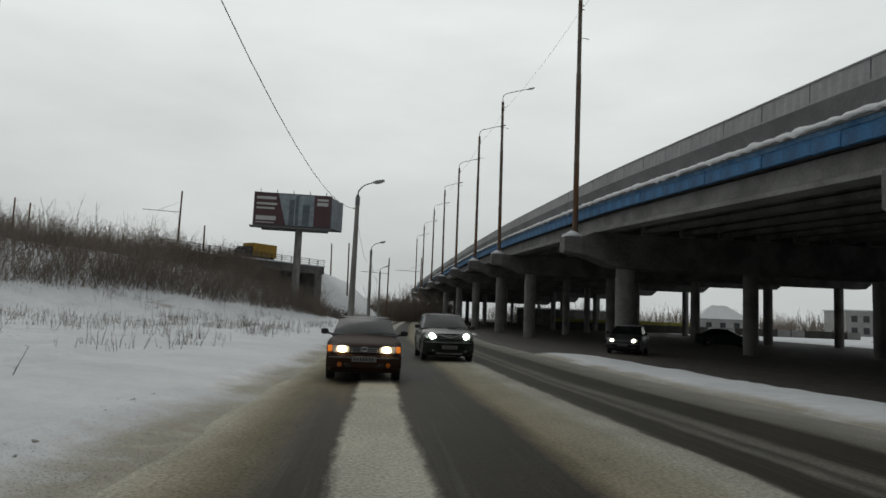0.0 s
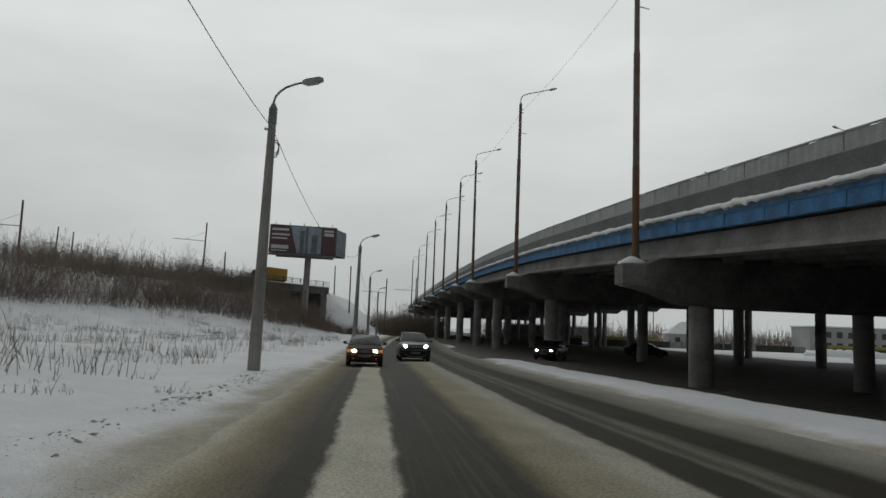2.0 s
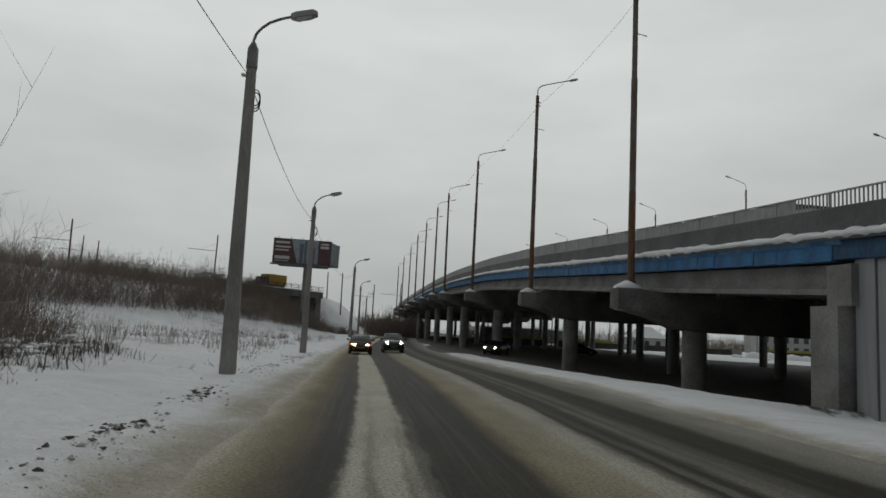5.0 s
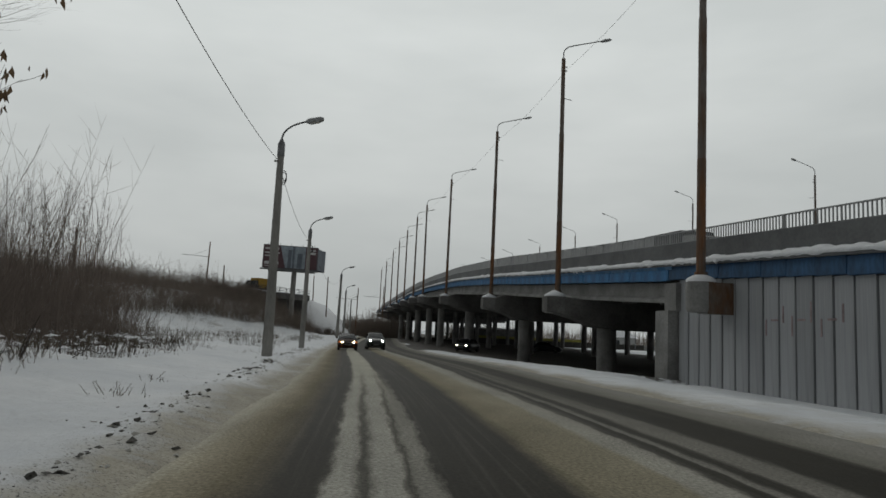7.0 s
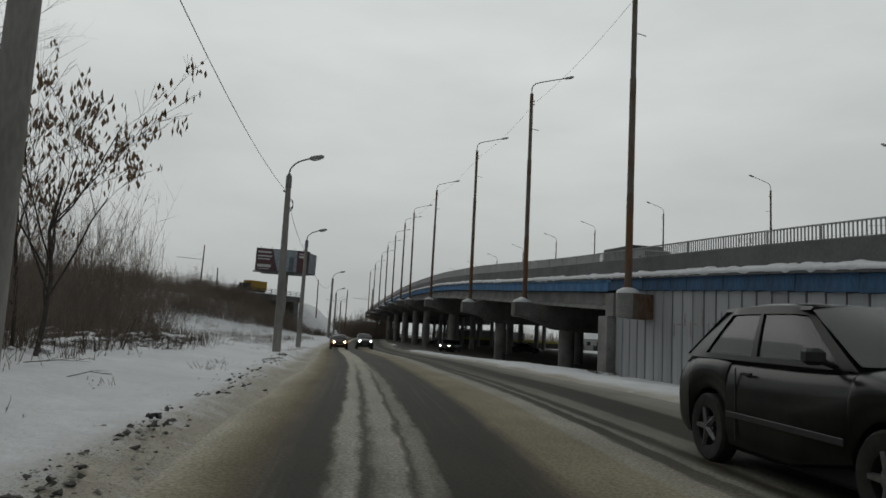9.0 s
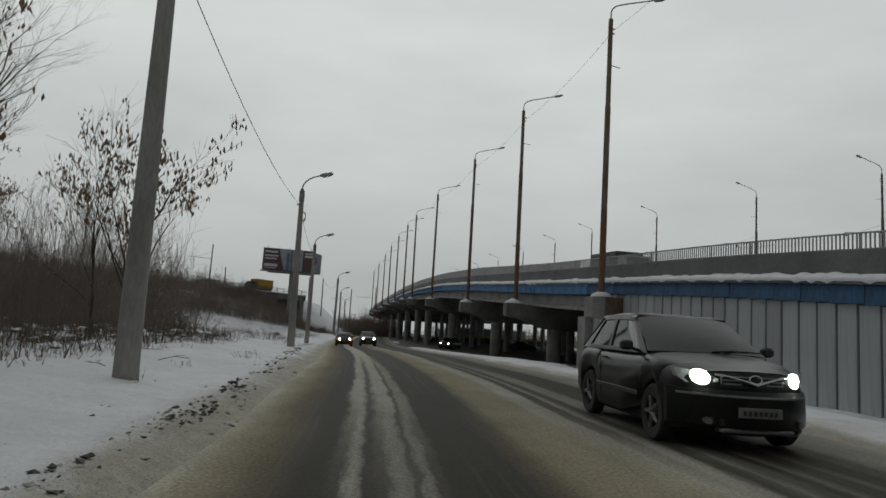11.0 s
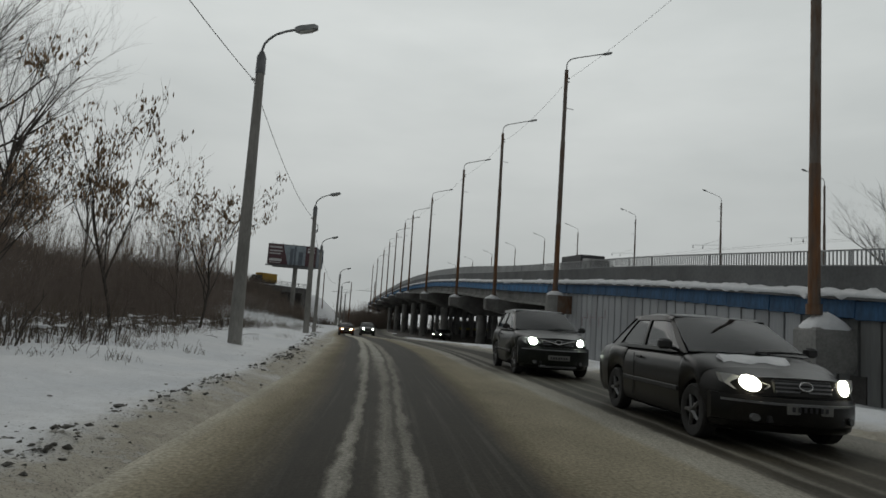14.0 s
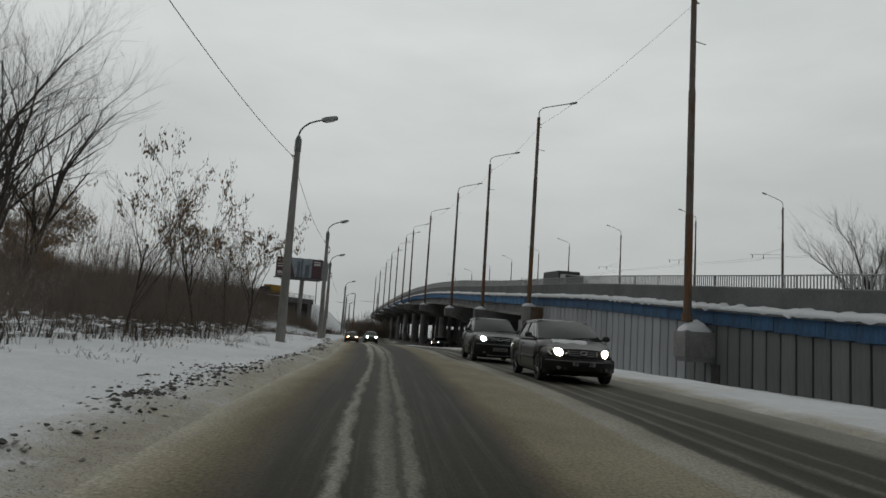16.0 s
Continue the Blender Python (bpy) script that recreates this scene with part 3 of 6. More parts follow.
# snow on the ledge above the blue fascia
g = Geo()
rings = []
for s in np.arange(-50, 190, 0.22):
    k = 0.5 + 0.5 * noise.fractal(Vector((s * 1.6, 3.0, 0)), 0.5, 2.0, 4)
    rag = noise.fractal(Vector((s * 4.3, 6.0, 0)), 0.5, 2.1, 5)
    h, o = 0.09 + 0.17 * max(0.0, k) + 0.06 * rag, 0.07 * noise.fractal(Vector((s * 1.7, 9.0, 0)), 0.8, 2.0, 3) + 0.03 * rag
    z = ledge(s) - 0.2
    rings.append([bp(s, 0.60 + o, z - 0.1 - 0.13 * max(0.0, rag)), bp(s, 0.57 + o, z - 0.08 + h * 0.3), bp(s, 0.65 + o, z - 0.08 + h * 0.8), bp(s, 0.8, z - 0.07 + h), bp(s, 0.99, z - 0.03 + h * 0.9), bp(s, 0.99, z - 0.12)])
g.loft(rings)
part("snow_ridge", g, M_snow, flyover, "white snow lying along the ledge", smooth=True, angle=80)
part("fascia_lip", strip([(0.76, -0.5), (0.7, -0.38), (0.94, -0.38), (0.94, -0.5)], S_OPEN), M_blue_pale, flyover, "chalky pale blue lip")
part("ledge", strip([(0.64, -0.38), (0.64, -0.305), (1.3, -0.305), (1.3, -0.38)], S_ALL), M_curb, flyover)
part("fascia_backing", strip([(0.95, -0.94), (0.95, -0.39), (1.24, -0.39), (1.24, -0.94)], S_ALL), M_gap, flyover)

def slab(g, s0, s1, n0, n1, z0, z1):
    g.add([bp(s, n, z) for z in (z0, z1) for s, n in ((s0, n0), (s1, n0), (s1, n1), (s0, n1))], [(3, 2, 1, 0), (4, 5, 6, 7), (0, 1, 5, 4), (1, 2, 6, 5), (2, 3, 7, 6), (3, 0, 4, 7)])


for s, top in PIERS:
    cap, g = None, Geo()
    zg = ledge(s) - 1.86
    ends = [(-0.75, top - 0.08, top - 0.95), (0.2, top - 0.08, top - 1.1), (0.95, zg, top - 1.28), (2.0, zg, top - 1.7), (3.2, zg, top - 1.82), (35.5, zg, top - 1.82), (36.4, zg, top - 1.1)]
    rings = []
    for i, (n, zt, zb) in enumerate(ends):
        h = 0.5 if i == 0 else 0.8
        rings.append([bp(s - h, n, zb + 0.06), bp(s - h + 0.08, n, zb), bp(s + h - 0.08, n, zb), bp(s + h, n, zb + 0.06), bp(s + h, n, zt - 0.06), bp(s + h - 0.06, n, zt), bp(s - h + 0.06, n, zt), bp(s - h, n, zt - 0.06)])
    g.loft(rings)
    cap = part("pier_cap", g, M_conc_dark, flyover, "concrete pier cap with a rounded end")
    # rounded pedestal end under the lamp post, with snow on it
    ped = Geo()
    prof = [(0.62 * math.cos(a), 0.62 * math.sin(a)) for a in np.linspace(0, 2 * math.pi, 9)[:-1] + math.pi / 8]
    ped.loft([[bp(s + a, -0.15 + b, z) for a, b in ((p * k, q * k) for p, q in prof)] for k, z in ((0.9, top - 1.02), (1, top - 0.92), (1, top - 0.1), (0.93, top - 0.03))])
    part("pedestal", ped, M_conc, cap, "pale concrete pedestal")
    sn = Geo()
    sn.loft([[bp(s + a * k, -0.15 + b * k, z) for a, b in prof] for k, z in ((1.0, top - 0.05), (0.96, top + 0.05), (0.66, top + 0.15), (0.22, top + 0.3))])
    part("snow_cap", sn, M_snow, cap, "snow on the pedestal", smooth=True, angle=80)
    for i, n in enumerate(COLUMNS):
        r = 0.53 if i == 0 else 0.42
        c = bp(s, n, 0)
        base, up = -1.5, top - 1.75
        col = Geo()
        col.tube([(c.x, c.y, base), (c.x, c.y, base + 0.6), (c.x, c.y, up - 0.5), (c.x, c.y, up)], [r * 1.03, r, r, r], 20)
        part("column", col, M_conc, flyover, "round concrete column", smooth=True)

# bearing blocks under the girders of the nearest spans
for s, top in PIERS[:3]:
    zg = ledge(s) - 1.86
    for i in range(8):
        g = Geo()
        slab(g, s - 1.05, s - 0.7, 3.6 + 2.3 * i, 4.4 + 2.3 * i, zg - 0.12, zg + 0.42)
        part("bearing_block", g, M_conc, flyover)

# blue fascia panels
for i in range(170):
    s = -50 + 1.25 * i
    z, dz = ledge(s), ledge(s + 0.625) - ledge(s - 0.625)
    if i == 0:
        blue, blue_dark = (Geo().box(-0.62, 0.62, -0.03, 0.11, low, -0.385, 0.012).mesh("fascia_panel", m) for m, low in ((M_blue, -0.96), (M_blue_dark, -0.9)))
    ob = part("fascia_panel", blue_dark if s < WALL_END + 1 else blue, None, flyover)
    ob.matrix_world = Matrix.Translation(bp(s, 0.83 + 0.012 * math.sin(i * 2.3), z)) @ Matrix(((BD.x, -BN.x * -1, 0, 0), (BD.y, BN.y, 0, 0), (dz / 1.25, 0, 1, 0), (0, 0, 0, 1)))

# railing: open bars along the lower ramp, closed sheet panels higher up
OPEN_END = 29.0


def rail_top(s):
    return 1.08 + 0.26 * float(step(np.array(s), 30, 58))


railing = thing("bridge_railing", "pale grey steel railing with bars and sheet panels", "railing")
for low in (True, False):
    g = Geo()
    rows = [[bp(s, n, ledge(s) + (rail_top(s) + z if low else z)) for n, z in (((1.14, -0.045), (1.14, 0.0), (1.2, 0.0), (1.2, -0.045)) if low else ((1.14, 0.605), (1.14, 0.63), (1.2, 0.63), (1.2, 0.605)))] for s in S_ALL]
    g.loft(rows)
    part("rail", g, M_rail, railing)
post = Geo().box(-0.019, 0.019, -0.019, 0.019, 0.56, 1.0, 0.004).mesh("post", M_rail)
for s in np.arange(-50, 240, 2.5):
    ob = part("post", post, None, railing)
    ob.matrix_world = Matrix.Translation(bp(s, 1.17, ledge(s))) @ Matrix.Diagonal((1, 1, (rail_top(s) - 0.0) / 1.0, 1)) @ pose(0, 0, 0)
bar = Geo().box(-0.017, 0.017, -0.017, 0.017, 0.61, 1.05).mesh("baluster", M_rail)
rest = Geo()
for k in range(520):
    s = -50 + 0.16 * k
    if s > OPEN_END:
        break
    if -16 <= s:
        ob = part("baluster", bar, None, railing)
        ob.matrix_world = Matrix.Translation(bp(s, 1.17, ledge(s)))
    else:
        p = bp(s, 1.17, ledge(s))
        rest.box(p.x - 0.017, p.x + 0.017, p.y - 0.017, p.y + 0.017, p.z + 0.61, p.z + 1.05)
part("baluster_rest", rest, M_rail, railing, kind="stuff")
fold = [(-1.245 + 0.2075 * k, (0.008 if k % 2 else -0.008)) for k in range(13)]
sheet = Geo().loft([[(x, y - 0.006, z) for x, y in fold] + [(x, y + 0.006, z) for x, y in reversed(fold)] for z in (0, 1)])
sheet_me = sheet.mesh("sheet_panel", M_sheet)
for s in np.arange(OPEN_END + 1.25, 235, 2.5):
    dz = (ledge(s + 1.25) + rail_top(s + 1.25) - ledge(s - 1.25) - rail_top(s - 1.25)) / 2.5
    ob = part("sheet_panel", sheet_me, None, railing)
    ob.matrix_world = Matrix.Translation(bp(s, 1.17, ledge(s) + 0.59)) @ Matrix(((BD.x, BN.x, 0, 0), (BD.y, BN.y, 0, 0), (dz, 0, rail_top(s) - 0.62, 0), (0, 0, 0, 1)))
# railing on the far edge
far_rail = thing("bridge_railing", "grey steel railing on the far edge of the flyover", "railing")
for z0, z1 in ((1.04, 1.10), (0.5, 0.55)):
    part("rail", strip([(38.9, z0), (38.9, z1), (39.0, z1), (39.0, z0)], S_ALL), M_rail, far_rail)
part("edge_beam", strip([(38.8, -0.12), (38.8, 0.42), (39.2, 0.42), (39.2, -0.12)], S_ALL), M_curb, far_rail)

# retaining wall of upright panels under the ramp
wall = thing("retaining_wall", "blue-grey retaining wall of upright ribbed panels under the ramp", "wall", kind="structure")
g = Geo()
g.loft([[bp(s, n, z) for n, z in ((1.08, -1.2), (1.08, ledge(s) - 0.95), (1.6, ledge(s) - 0.8), (1.6, -1.2))] for s in np.arange(-56, WALL_END + 0.4, 2.0)])
part("wall_core", g, M_gap, wall, "dark joints between the panels")
panel = Geo()
panel.loft([[(x, y, z) for x, y in ((-0.5, 0.1), (-0.5, -0.045), (-0.488, -0.058), (-0.42, -0.06), (0.42, -0.06), (0.488, -0.058), (0.5, -0.045), (0.5, 0.1))] for z in (0, 1)])
panel_me, panel_dark = panel.mesh("wall_panel", M_wall), panel.mesh("wall_panel", M_wall_dark)
PANEL = 0.79
for i in range(100):
    s = WALL_END - 0.6 - PANEL * i
    zt = ledge(s) - 0.915
    if zt < -0.6:
        break
    ob = part("wall_panel", panel_dark if s < 1.5 else panel_me, None, wall)
    ob.matrix_world = Matrix.Translation(bp(s, 1.0 + 0.006 * math.sin(i * 1.9), -0.9)) @ Matrix(((BD.x * PANEL * 0.885, BN.x, 0, 0), (BD.y * PANEL * 0.885, BN.y, 0, 0), (0, 0, zt + 0.9, 0), (0, 0, 0, 1)))
abut = Geo()


slab(abut, WALL_END - 0.1, WALL_END + 1.0, 0.55, 36.4, -1.6, 2.45)
slab(abut, WALL_END - 0.4, WALL_END + 0.55, 0.72, 1.6, 2.45, 3.55)
slab(abut, WALL_END - 0.2, WALL_END + 0.45, 1.6, 36.4, 2.45, ledge(WALL_END) - 0.75)
part("abutment", abut, M_conc, wall, "stained concrete abutment block")
for s, top, low in ((22.9, 3.37, 2.28),):
    g = Geo()
    prof = [(0.5 * math.cos(a), 0.5 * math.sin(a)) for a in np.linspace(0, 2 * math.pi, 17)[:-1]]
    g.loft([[bp(s + p * k, 0.0 + q * k, z) for p, q in prof] for k, z in ((0.9, low), (1, low + 0.1), (1, top - 0.08), (0.94, top - 0.02))])
    slab(g, s - 0.43, s + 0.43, 0.1, 0.93, low - 0.04, top - 0.06)
    plate = Geo()
    slab(plate, s - 0.5, s - 0.43, 0.02, 0.93, low - 0.06, top - 0.07)
    part("side_plate", plate, M_rust_dark, wall, "rust-brown steel plate beside the lamp bracket")
    b = part("bracket", g, M_conc, wall, "concrete lamp bracket on the wall", smooth=True)
    sn = Geo()
    sn.loft([[bp(s + a * k, b2 * k, z) for a, b2 in prof] for k, z in ((1.0, top - 0.05), (0.97, top + 0.06), (0.7, top + 0.14), (0.25, top + 0.24))])
    part("snow_cap", sn, M_snow, b, "snow on the bracket", smooth=True, angle=80)

# broad block under the lamp nearest to the road, with a heap of snow on it
g = Geo()
g.loft([[bp(s, n, z) for s, n in ((-0.52 + i, -0.34 + i), (0.42 - i, -0.34 + i), (0.42 - i, 0.93), (-0.52 + i, 0.93))] for i, z in ((0.14, 0.48), (0.0, 0.68), (0.0, 1.62), (0.05, 1.7))])
b = part("lamp_block", g, M_conc, wall, "weathered concrete block carrying a lamp")
g = Geo()
slab(g, -0.86, -0.28, 0.9, 0.955, -0.3, 0.44)
part("cabinet_door", g, M_gap, wall, "dark recessed hatch")
g = Geo()
g.loft([[bp(-0.05 + 0.47 * k * math.copysign(abs(math.cos(a)) ** 0.5, math.cos(a)) + 0.06 * (1 - k), 0.3 + 0.62 * k * math.copysign(abs(math.sin(a)) ** 0.5, math.sin(a)), z + 0.04 * math.sin(3 * a) * (1 - k)) for a in np.linspace(0, 2 * math.pi, 25)[:-1]] for k, z in ((1.0, 1.66), (0.98, 1.74), (0.82, 1.86), (0.5, 2.02), (0.16, 2.14))])
part("snow_cap", g, M_snow, b, "heap of snow on the block", smooth=True, angle=80)

# ---- street lamps ----


def steel_lamp(name, label, group, height, arm, rise, r0, r1, side):
    """A steel mast with a bent outreach arm and a flat lamp; side: +1 if the arm reaches away from the road."""
    t = thing(name, label, "street lamp", group)
    g = Geo()
    g.tube([(0, 0, height * 0.305), (0, 0, height * 0.67), (0, 0, height * 0.68), (0, 0, height)], [r0 * 0.93, r0 * 0.89, r1 * 1.06, r1], 14)
    part("mast", g, M_mast, t, "grey-brown steel mast", smooth=True)
    part("mast_foot", Geo().tube([(0, 0, 0), (0, 0, height * 0.297), (0, 0, height * 0.305)], [r0, r0 * 0.98, r0 * 0.93], 14), M_rust, t, "rusty lower mast section", smooth=True)
    if height > 10:
        part("base_collar", Geo().tube([(0, 0, 0), (0, 0, 0.3)], r0 * 1.35, 12), M_rust, t)
        h = Geo().tube([(0, 0, height - 2.45), (side * 0.62, 0.1, height - 2.5)], 0.02, 6)
        part("hook", h, M_steel, t)
        for dz in (0.5, 0.75):
            part("insulator", Geo().tube([(side * 0.1, 0, height - dz), (side * 0.24, 0, height - dz)], [0.05, 0.035], 8), M_lens, t)
    a = [(0, 0, height - 0.1), (0, 0, height + rise * 0.26), (side * arm * 0.025, 0, height + rise * 0.4), (side * arm * 0.09, 0, height + rise * 0.52), (side * arm * 0.22, 0, height + rise * 0.62), (side * arm * 0.82, 0, height + rise * 0.96)]
    part("arm", Geo().tube(a, 0.036, 8), M_steel, t, smooth=True)
    head = Geo()
    w = 0.12
    head.loft([[(side * x, -w * k, z), (side * x, w * k, z), (side * x, w * k * 0.8, z + hh), (side * x, -w * k * 0.8, z + hh)] for x, k, z, hh in
               ((arm * 0.79, 0.5, height + rise * 0.91, 0.07), (arm * 0.85, 1, height + rise * 0.925, 0.13), (arm * 0.96, 1, height + rise * 0.985, 0.13), (arm * 1.01, 0.6, height + rise * 1.03, 0.06))])
    hd = part("lamp_head", head, M_lamp, t, "grey lamp housing")
    return t


mast = steel_lamp("street_lamp", "tall rust-streaked steel street lamp on a concrete bracket of the flyover", "lamps along the flyover", 14.25, 2.95, 1.45, 0.162, 0.118, 1)
LAMPS = [(0.0, 2.06), (22.9, 3.37)] + PIERS
rot = Matrix.Rotation(math.atan2(BN.y, BN.x), 4, "Z")
mast.matrix_world = Matrix.Translation(bp(*[(s, 0, z) for s, z in LAMPS][0])) @ rot
lamp_tops = [bp(0, 0, 2.06 + 14.25)]
for i, (s, z) in enumerate(LAMPS[1:]):
    copy_thing(mast, Matrix.Translation(bp(s, 0, z)) @ rot @ pose(0, 0, 0, 0.25 * math.sin(i * 3.1), 0.25 * math.cos(i * 2.3), 0))
    lamp_tops.append(bp(s, 0, z + 14.25))
far = steel_lamp("street_lamp", "grey street lamp on the far edge of the flyover", "lamps on the far edge", 13.0, 2.7, 1.5, 0.15, 0.1, -1)
FAR = [8.0, 28.0, 48.0, 66.0, 89.0, 112.0, 130, 150, 170, 190, 212]
far.matrix_world = Matrix.Translation(bp(FAR[0], 38.0, ledge(FAR[0]) - 0.13)) @ rot
for s in FAR[1:]:
    copy_thing(far, Matrix.Translation(bp(s, min(38.2, 38.0 - 0.066 * (s - 48)), ledge(s) - 0.13)) @ rot)


for t in [o for o in scene.objects if o.get("group") == "lamps on the far edge"]:
    g = Geo().tube([(0, 0, 7.3), (-4.2, 0, 7.0)], 0.02, 6)
    g.tube([(0, 0, 8.1), (-2.6, 0, 7.12)], 0.014, 5)
    part("trolley_bracket", g, M_steel, t, "slim bracket for the trolley wires")
    for x in (-2.5, -3.9):
        part("hanger", Geo().tube([(x, 0, 7.06), (x, 0, 6.72), (x, 0, 6.62)], [0.03, 0.06, 0.03], 8), M_dark_fit, t)


def wire(name, a, b, sag, r, label):
    a, b = Vector(a), Vector(b)
    pts = [a.lerp(b, k / 12) - Vector((0, 0, sag * 4 * (k / 12) * (1 - k / 12))) for k in range(13)]
    return solid(name, Geo().tube(pts, r, 5), M_wire, label, "cable", group="overhead cables")


for a, b in zip(lamp_tops, lamp_tops[1:]):
    wire("overhead_cable", a + BN * 0.2 - Vector((0, 0, 0.6)), b + BN * 0.2 - Vector((0, 0, 0.6)), 0.35, 0.008, "thin dark cable between the flyover lamps")

for n in (34.2, 35.6):
    for s0, s1 in zip([-14.0] + FAR[:8], FAR[:9]):
        wire("trolley_wire", bp(s0, n, ledge(s0) + 6.45), bp(s1, n, ledge(s1) + 6.45), 0.12, 0.009, "thin trolley wire above the flyover")

# concrete lamp posts along the verge
LEFT = [(-2.6, -57.5, 8.2), (-2.03, -31.63, 8.24), (-2.955, -7.34, 7.66), (-4.9, 15.85, 7.9), (-5.5, 50.35, 6.9), (-7.4, 84.0, 7.2), (-8.8, 118.0, 7.4)]


def concrete_lamp(height):
    t = thing("street_lamp", "grey tapered concrete street lamp standing in the snowy verge", "street lamp", "lamps along the verge")
    part("post", Geo().tube([(0, 0, -0.6), (0, 0, 0), (0, 0, height * 0.5), (0, 0, height)], [0.2, 0.19, 0.155, 0.115], 14), M_pole, t, "weathered concrete post", smooth=True)
    part("clamp", Geo().tube([(0, 0, height - 0.55), (0, 0, height - 0.05), (0, 0, height + 0.12)], [0.14, 0.135, 0.06], 12), M_steel, t, smooth=True)
    a = [(0, 0, height), (0, 0, height + 0.18), (0.05, 0, height + 0.36), (0.17, 0, height + 0.52), (0.36, 0, height + 0.68), (0.62, 0, height + 0.8), (0.95, 0, height + 0.91)]
    part("arm", Geo().tube(a, 0.036, 8), M_steel, t, smooth=True)
    h = Geo()
    h.loft([[(x, -w, z), (x, w, z), (x, w * 0.8, z + d), (x, -w * 0.8, z + d)] for x, w, z, d in ((0.86, 0.07, height + 0.84, 0.1), (0.98, 0.13, height + 0.83, 0.16), (1.4, 0.14, height + 0.94, 0.15), (1.52, 0.09, height + 0.98, 0.08))])
    hd = part("lamp_head", h, M_lamp, t, "flat grey lamp housing")
    l = Geo()
    l.loft([[(x, -w, z), (x, w, z), (x, w * 0.7, z - 0.05), (x, -w * 0.7, z - 0.05)] for x, w, z in ((1.02, 0.1, height + 0.838), (1.38, 0.11, height + 0.935))])
    part("lens", l, M_lens, hd)
    part("insulator", Geo().tube([(-0.1, -0.02, height - 0.75), (-0.22, -0.02, height - 0.72)], [0.04, 0.05], 8), M_lens, t)
    return t


M_red = mat("faded_red_paint", (0.39, 0.3, 0.305), 0.8, var=0.4, scale=3, bump=0)
for k in range(9):
    s0, z0 = 20.6 - 0.42 * k, 1.55 + 0.2 * ((k * 7) % 3)
    g = Geo()
    if k % 3 == 1:
        slab(g, s0 - 0.17, s0 + 0.17, 0.926, 0.944, z0 + 0.25, z0 + 0.31)
    else:
        slab(g, s0 - 0.03, s0 + 0.03, 0.926, 0.944, z0, z0 + 0.5 + 0.1 * (k % 2))
    part("painted_bar", g, M_red, wall, "faded reddish bar of paint")

lamp_z = []
for i, (x, y, h) in enumerate(LEFT):
    t = concrete_lamp(h)
    z = lerp(y, [-58, -31.6, -7.3, 15.85, 50, 118], [0.1, 0.2, 0.32, -0.05, 0.5, -0.6])
    t.matrix_world = Matrix.Translation((x, y, z)) @ pose(0, 0, 0, [0, 0.3, -0.4, 0.5, 0, 0.3, 0][i], [0, -0.1, -0.5, 0.4, 0.6, 0, 0][i], 4)
    if i in (2, 3):
        coil = [(0.16 + 0.1 * math.cos(a), 0.02 * a / 6, h - 1.25 - 0.22 * math.sin(a) - 0.01 * a) for a in np.linspace(0, 15, 46)]
        part("cable_coil", Geo().tube(coil, 0.016, 5), M_wire, t, "dark coil of spare cable", smooth=True)
    lamp_z.append(Vector((x + (-0.2, -0.2, -0.14, 0.08, 0, 0, 0)[i], y, z + h - 0.72)))
for a, b in zip(lamp_z, lamp_z[1:]):
    wire("overhead_cable", a, b, 1.5 if a.y > 10 else 0.55, 0.0105, "dark cable slung between the concrete lamps")

# ---- vehicles ----
M_dark = mat("black_plastic", (0.02, 0.02, 0.021), 0.55, var=0.2, scale=6, bump=0.05)
M_cabin = mat("dark_cabin", (0.012, 0.012, 0.013), 0.9, var=0.2, bump=0)
M_tyre = mat("dirty_tyre", (0.03, 0.029, 0.028), 0.85, var=0.3, scale=9, bump=0.2)
M_rim = mat("dull_rim", (0.20, 0.20, 0.20), 0.4, metal=0.7, var=0.3, scale=8)
M_plate = mat("plate_white", (0.2, 0.2, 0.19), 0.5, var=0.2, scale=8, bump=0)
M_bar = mat("plate_bar", (0.03, 0.03, 0.035), 0.6, var=0.1, bump=0)
M_chrome = mat("chrome", (0.6, 0.6, 0.6), 0.15, metal=1.0, var=0.1, bump=0)
M_amber = mat("amber_lens", (0.5, 0.13, 0.01), 0.2, var=0.1, bump=0, spec=0.6)
M_clear = mat("clear_lamp_glass", (0.45, 0.46, 0.46), 0.12, var=0.1, bump=0, spec=0.7)
# pale tone that paints the sky's sheen on the car roofs
M_roof_sheen = mat("thin_frost", (0.42, 0.43, 0.44), 0.8, var=0.4, scale=7, fine=30, bump=0.1, color2=(0.16, 0.165, 0.17))
M_glass = glass("tinted_glass", (0.05, 0.055, 0.06))
L_warm, L_white, L_cool = glow("warm_headlight", (1.0, 0.74, 0.36), 34.0), glow("white_headlight", (1.0, 0.93, 0.72), 18.0), glow("pale_headlight", (0.86, 1.0, 0.86), 22.0)
L_amber = glow("amber_side_lamp", (1.0, 0.26, 0.02), 0.4)


def paint(name, color, dirt=(0.055, 0.05, 0.042), gloss=1.0):
    """Car paint, splashed with road dirt low down."""
    m = mat(name, color, 0.52 - 0.24 * gloss, var=0.25, scale=2.2, fine=30, bump=0.02, spec=0.04 + 0.12 * gloss, coat=0.07 * gloss, color2=tuple(0.8 * c + 0.2 * d for c, d in zip(color, dirt)))
    return m


